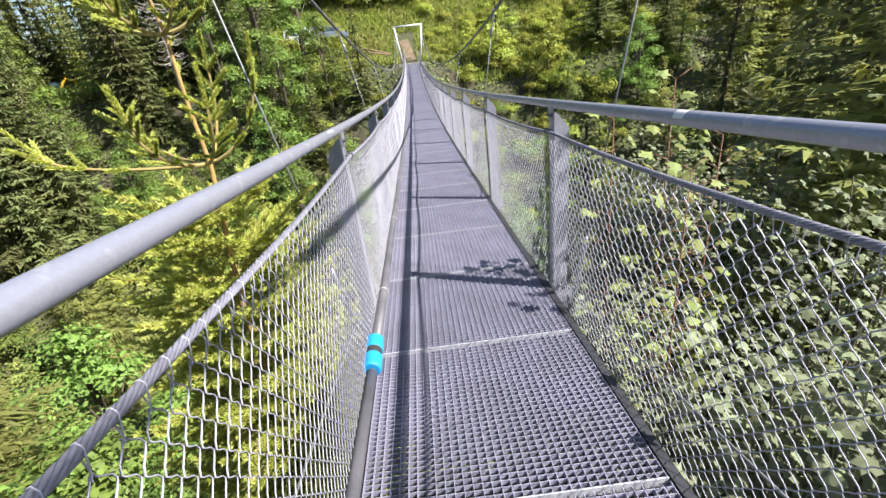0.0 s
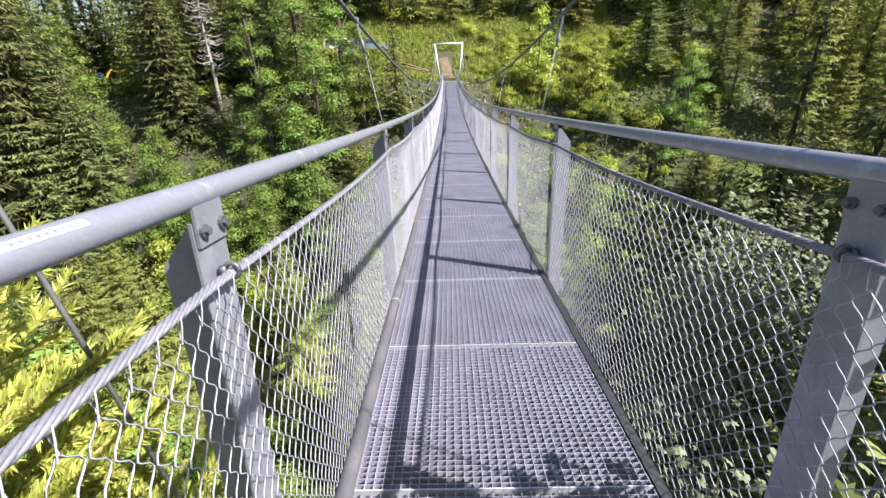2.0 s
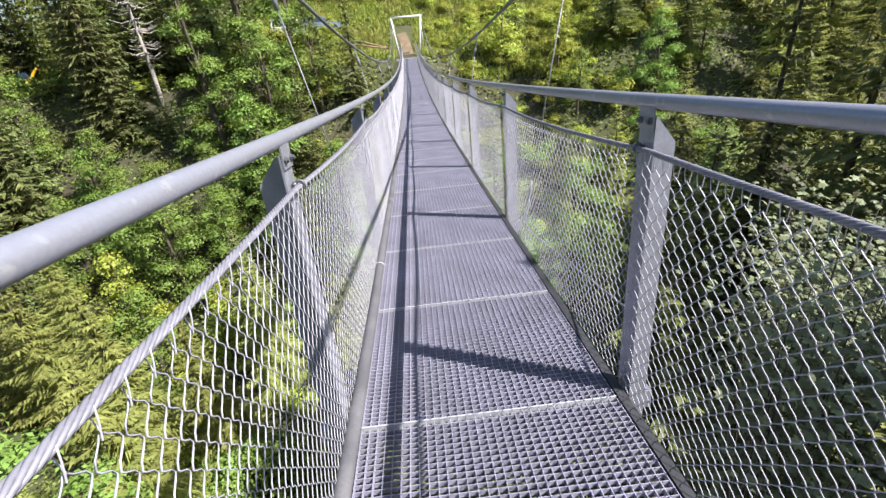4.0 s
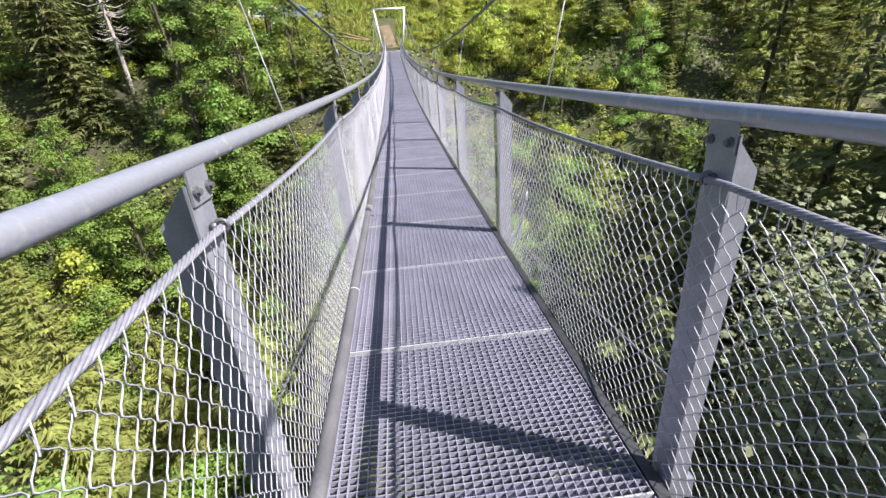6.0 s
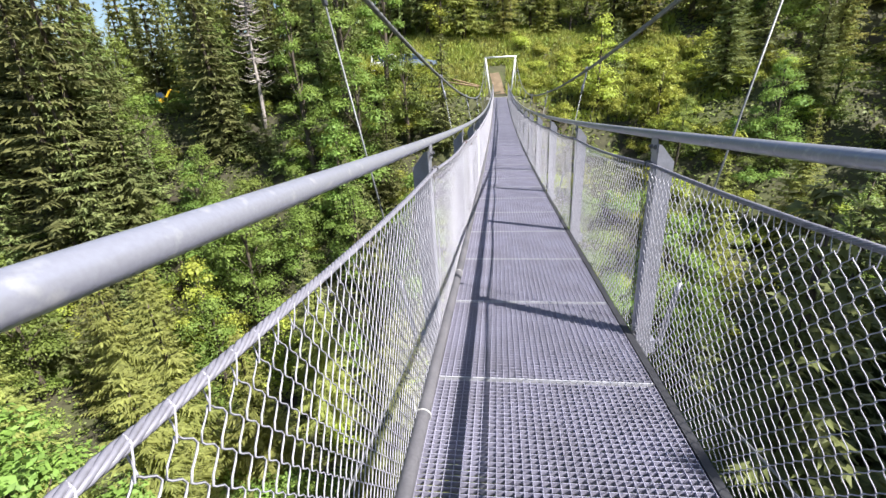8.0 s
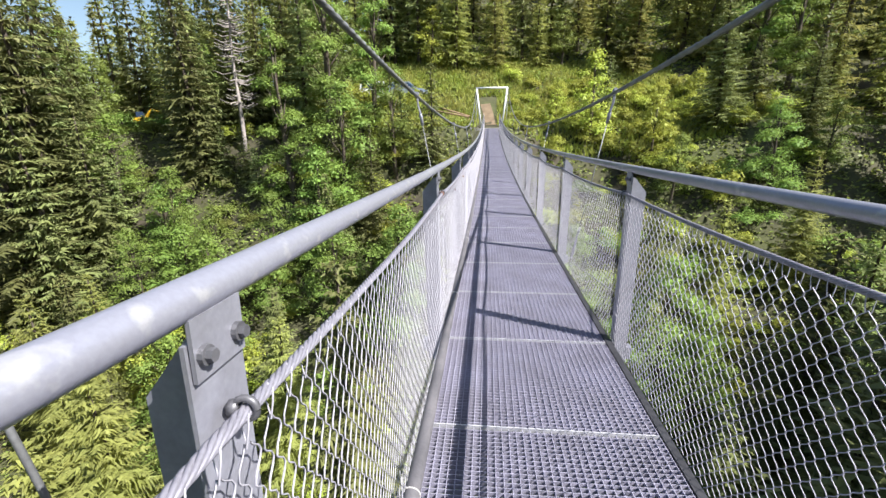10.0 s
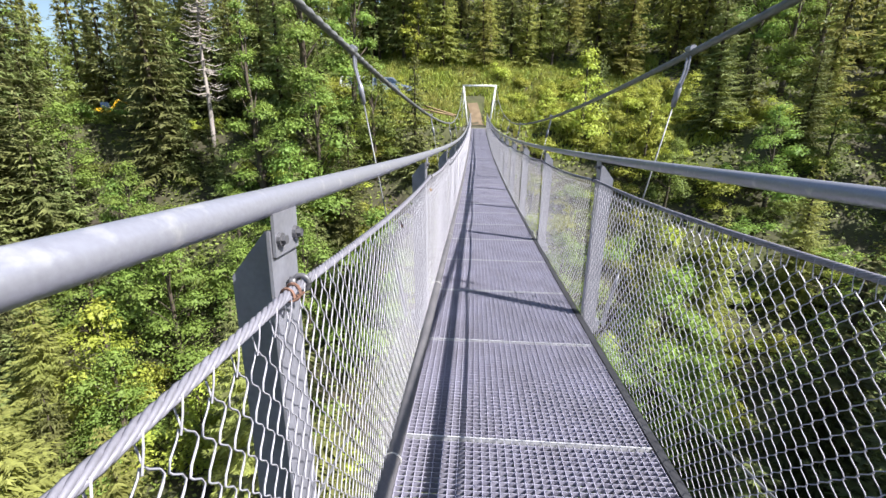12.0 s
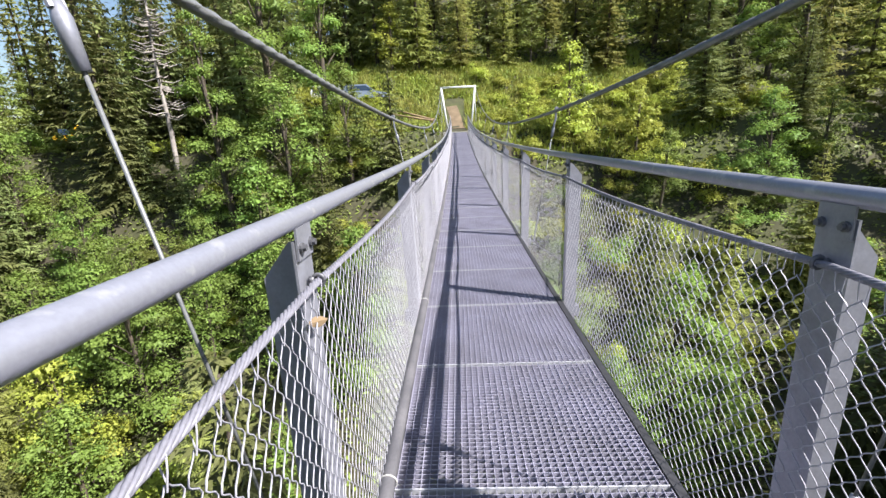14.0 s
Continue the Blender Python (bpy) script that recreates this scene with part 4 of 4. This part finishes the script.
def maple_bush(x, y, top, spread, count, seed):
    rng = np.random.default_rng(seed)
    z0 = ground_z(x, y)
    g, spots, sizes = Geo(), [], []
    tall = top - z0
    crown = min(tall, 2.6)
    for i in range(14):
        a, r = rng.random() * 6.283, spread * rng.random() ** 0.5
        tip = Vector((max(0.72 - x, math.cos(a) * r), math.sin(a) * r, tall - crown * (0.30 * rng.random() + 0.22 * r / spread)))
        g.tube([(0.1 * math.cos(a), 0.1 * math.sin(a), -0.2), (tip.x * 0.6, tip.y * 0.6, tip.z * 0.55), tuple(tip)], [0.016, 0.011, 0.004], 5)
        for k in range(count // 14):
            s = rng.random() ** 0.7
            p = np.array([tip.x * (0.55 + 0.45 * s), tip.y * (0.55 + 0.45 * s), tip.z - crown * 0.75 * (1 - s)])
            p = p + rng.standard_normal(3) * np.array([0.24, 0.24, 0.20])
            p[0] = max(p[0], 0.74 - x)
            spots.append(p)
            sizes.append(0.055 + 0.065 * rng.random())
    root = put("maple_bush", g.mesh("maple_bush", BARK, True), None, pose(x, y, z0))
    put("leaves", maple_leaves(spots, sizes, rng), root, label="grey-green lobed leaves")
    return tagged(root, "dense maple bush growing up beside the bridge rail", "bush", "maple bushes")


for args in ((1.25, 2.5, 0.85, 0.5, 1500, 31), (1.25, 1.5, 0.95, 0.5, 1500, 32), (1.75, 2.2, 1.15, 0.75, 2000, 21), (1.9, 0.9, 1.5, 0.8, 2000, 22), (2.9, 2.9, 1.55, 0.9, 1700, 23), (1.75, 3.9, 0.45, 0.6, 1200, 24), (3.6, 4.9, 1.2, 0.9, 1300, 25), (2.5, 6.3, 0.55, 0.8, 2000, 26), (3.5, 7.2, 0.75, 1.0, 2200, 27), (1.75, 5.6, -0.25, 0.6, 1300, 28), (4.6, 8.4, 0.5, 1.1, 1500, 29)):
    maple_bush(*args)

# ---- beyond the far end ----
# gravel path
def strip(name, pts, width, lift, mat):
    v, f = [], []
    for i, (x, y) in enumerate(pts):
        for k in (-1, -0.3, 0.3, 1):
            v.append((x + k * width, y, ground_z(x + k * width, y) + lift))
    for i in range(len(pts) - 1):
        for k in range(3):
            f.append([i * 4 + k, i * 4 + k + 1, (i + 1) * 4 + k + 1, (i + 1) * 4 + k])
    return shape(name, v, f, mat, True)


tagged(put("path", strip("path", [(0.0 + 0.02 * (i * 0.7) ** 2 * -1, 49.0 + i * 0.7) for i in range(9)], 0.5, 0.05, DIRT)), "pale brown gravel path climbing from the bridge", "path", kind="structure")

# timber rail beside the path
fence = tagged(new("timber_fence"), "low weathered timber rail beside the far abutment", "fence")
fence.location = (0, 0, 0)
for a, b in (((-6.1, 50.5), (-2.2, 49.5)), ((-5.6, 51.2), (-2.0, 50.4))):
    za, zb = ground_z(*a), ground_z(*b)
    put("rail", Geo().tube([(a[0], a[1], za + 1.0), (b[0], b[1], zb + 0.75)], 0.075, 8).mesh("rail", TIMBER, True), fence)
    for s in (0.05, 0.5, 0.95):
        px, py = a[0] + (b[0] - a[0]) * s, a[1] + (b[1] - a[1]) * s
        put("post", Geo().tube([(px, py, ground_z(px, py) - 0.3), (px, py, za + 1.0 + (zb + 0.75 - za - 1.0) * s)], 0.06, 8).mesh("post", TIMBER, True), fence)


def car(name, x, y, turn, length, height, paint, label):
    w = 0.88
    root = tagged(new(name), label, "vehicle")
    root.matrix_world = pose(x, y, ground_z(x, y), 0, 0, turn)
    hl = length / 2
    low = [(-hl, 0.28), (-hl, height * 0.52), (-hl + 0.15, height * 0.58), (hl - 1.0, height * 0.58), (hl - 0.1, height * 0.48), (hl, 0.32)]
    put("body", Geo().plate(low, 1, -w, w).mesh("body", paint), root)
    cab = [(-hl + 0.12, height * 0.58), (-hl + 0.25, height * 0.97), (hl - 1.9, height), (hl - 1.05, height * 0.58)]
    put("cabin", Geo().plate(cab, 1, -w + 0.08, w - 0.08).mesh("cabin", paint), root)
    glass = [(-hl + 0.3, height * 0.62), (-hl + 0.36, height * 0.90), (hl - 1.95, height * 0.93), (hl - 1.3, height * 0.62)]
    for s in (-1, 1):
        put("window", Geo().plate(glass, 1, s * (w - 0.075), s * (w - 0.07)).mesh("window", GLASS), root)
    for wx in (-hl + 0.75, hl - 0.8):
        for s in (-1, 1):
            put("wheel", Geo().tube([(wx, s * (w - 0.2), 0.32), (wx, s * (w + 0.01), 0.32)], 0.32, 16).mesh("wheel", RUBBER), root)
    return root


car("van", -11.2, 53.4, 12, 4.4, 1.9, WHITEPAINT, "white van parked on the bank among bushes")
car("parked_car", -8.6, 53.9, 20, 4.0, 1.45, material("blue_grey_paint", (0.20, 0.25, 0.34), 0.35, 0.2, 0.05, 2, 20), "small blue-grey car parked beside the van")

digger = tagged(new("excavator"), "small yellow excavator half hidden among the trees", "excavator")
dx, dy = -44.2, 60.5
digger.matrix_world = pose(dx, dy, ground_z(dx, dy), 0, 0, 25) @ Matrix.Scale(0.78, 4)
put("body", Geo().plate([(-1.1, 0.75), (-1.1, 1.5), (-0.7, 1.75), (0.4, 1.75), (0.6, 0.75)], 1, -0.8, 0.8).mesh("body", YELLOW), digger)
put("cab", Geo().plate([(-0.2, 1.75), (-0.2, 2.6), (0.6, 2.6), (0.9, 1.75)], 1, -0.75, 0.1).mesh("cab", GLASS), digger)
put("boom", Geo().tube([(0.5, 0.2, 1.2), (1.9, 0.2, 3.0), (3.1, 0.2, 2.5)], [0.20, 0.18, 0.14], 6).mesh("boom", YELLOW), digger)
put("stick", Geo().tube([(3.0, 0.2, 2.6), (3.3, 0.2, 1.2)], [0.13, 0.10], 6).mesh("stick", YELLOW), digger)
for s in (-1, 1):
    put("track", Geo().plate([(-1.3, 0.1), (-1.4, 0.4), (-1.2, 0.72), (1.1, 0.72), (1.3, 0.4), (1.2, 0.1)], 1, s * 0.55, s * 0.95).mesh("track", RUBBER), digger)
put("bucket", Geo().plate([(2.9, 0.6), (3.4, 1.2), (3.6, 0.9), (3.4, 0.4)], 1, -0.2, 0.6).mesh("bucket", ORANGE), digger)


# ---- small things on the bridge ----
def rail_patch(side, y0, y1, a0, a1, lift=0.0006):
    """A thin curved patch lying on a handrail tube between two angles (0 faces the walker, 90 faces up)."""
    v, f = [], []
    n = 6
    for y in (y0, y1):
        for r in (RAIL_R, RAIL_R + lift):
            for i in range(n + 1):
                a = radians(a0 + (a1 - a0) * i / n)
                v.append((side * (RAIL_X - math.cos(a) * r), y, deck(y) + RAIL_Z + math.sin(a) * r))
    m = n + 1
    for i in range(n):
        f += [[m + i, m + i + 1, 3 * m + i + 1, 3 * m + i], [i, i + 1, m + i + 1, m + i], [2 * m + i, 2 * m + i + 1, 3 * m + i + 1, 3 * m + i]]
    f += [[0, m, 3 * m, 2 * m], [n, m + n, 3 * m + n, 2 * m + n]]
    return v, f


sticker = tagged(put("sticker", shape("sticker", *rail_patch(-1, 2.80, 2.915, 34, 60, 0.0007), WHITEPAINT)), "small white label with dark print on the handrail tube", "label")
for i in range(9):
    put("print_bar", shape("print_bar", *rail_patch(-1, 2.815 + i * 0.0105, 2.820 + i * 0.0105, 42, 52, 0.0012), ZINC), sticker)
tagged(put("paint_patch", shape("paint_patch", *rail_patch(1, 1.852, 1.905, 5, 80), WHITEPAINT)), "pale paint patch on the handrail tube", "paint")


def stray_leaf(x, y, z, size, mat, seed, label):
    rng = np.random.default_rng(seed)
    u, w = unit(rng.standard_normal(3)), unit(rng.standard_normal(3))
    w = unit(w - u * np.dot(u, w))
    nrm = np.cross(u, w)
    pts = []
    for i in range(7):
        t = i / 6
        half = 0.28 * math.sin(math.pi * min(1, t * 0.95 + 0.03)) * size
        mid = np.array([x, y, z]) + u * (t - 0.5) * size + nrm * size * 0.35 * (t - 0.5) ** 2
        pts += [mid - w * half + nrm * half * 0.5, mid, mid + w * half + nrm * half * 0.5]
    f = []
    for i in range(6):
        for k in range(2):
            f.append([i * 3 + k, i * 3 + k + 1, i * 3 + k + 4, i * 3 + k + 3])
    me = shape("dry_leaf", pts, f, mat)
    return tagged(put("dry_leaf", me), label, "leaf", "stray leaves")


stray_leaf(-0.589, 11.60, deck(11.6) + 0.93, 0.045, RUST, 31, "red-brown dry leaf caught in the wire mesh")
stray_leaf(-0.586, 12.86, deck(12.86) + 0.94, 0.05, TIMBER, 32, "yellowish leaf caught in the mesh beside a post")
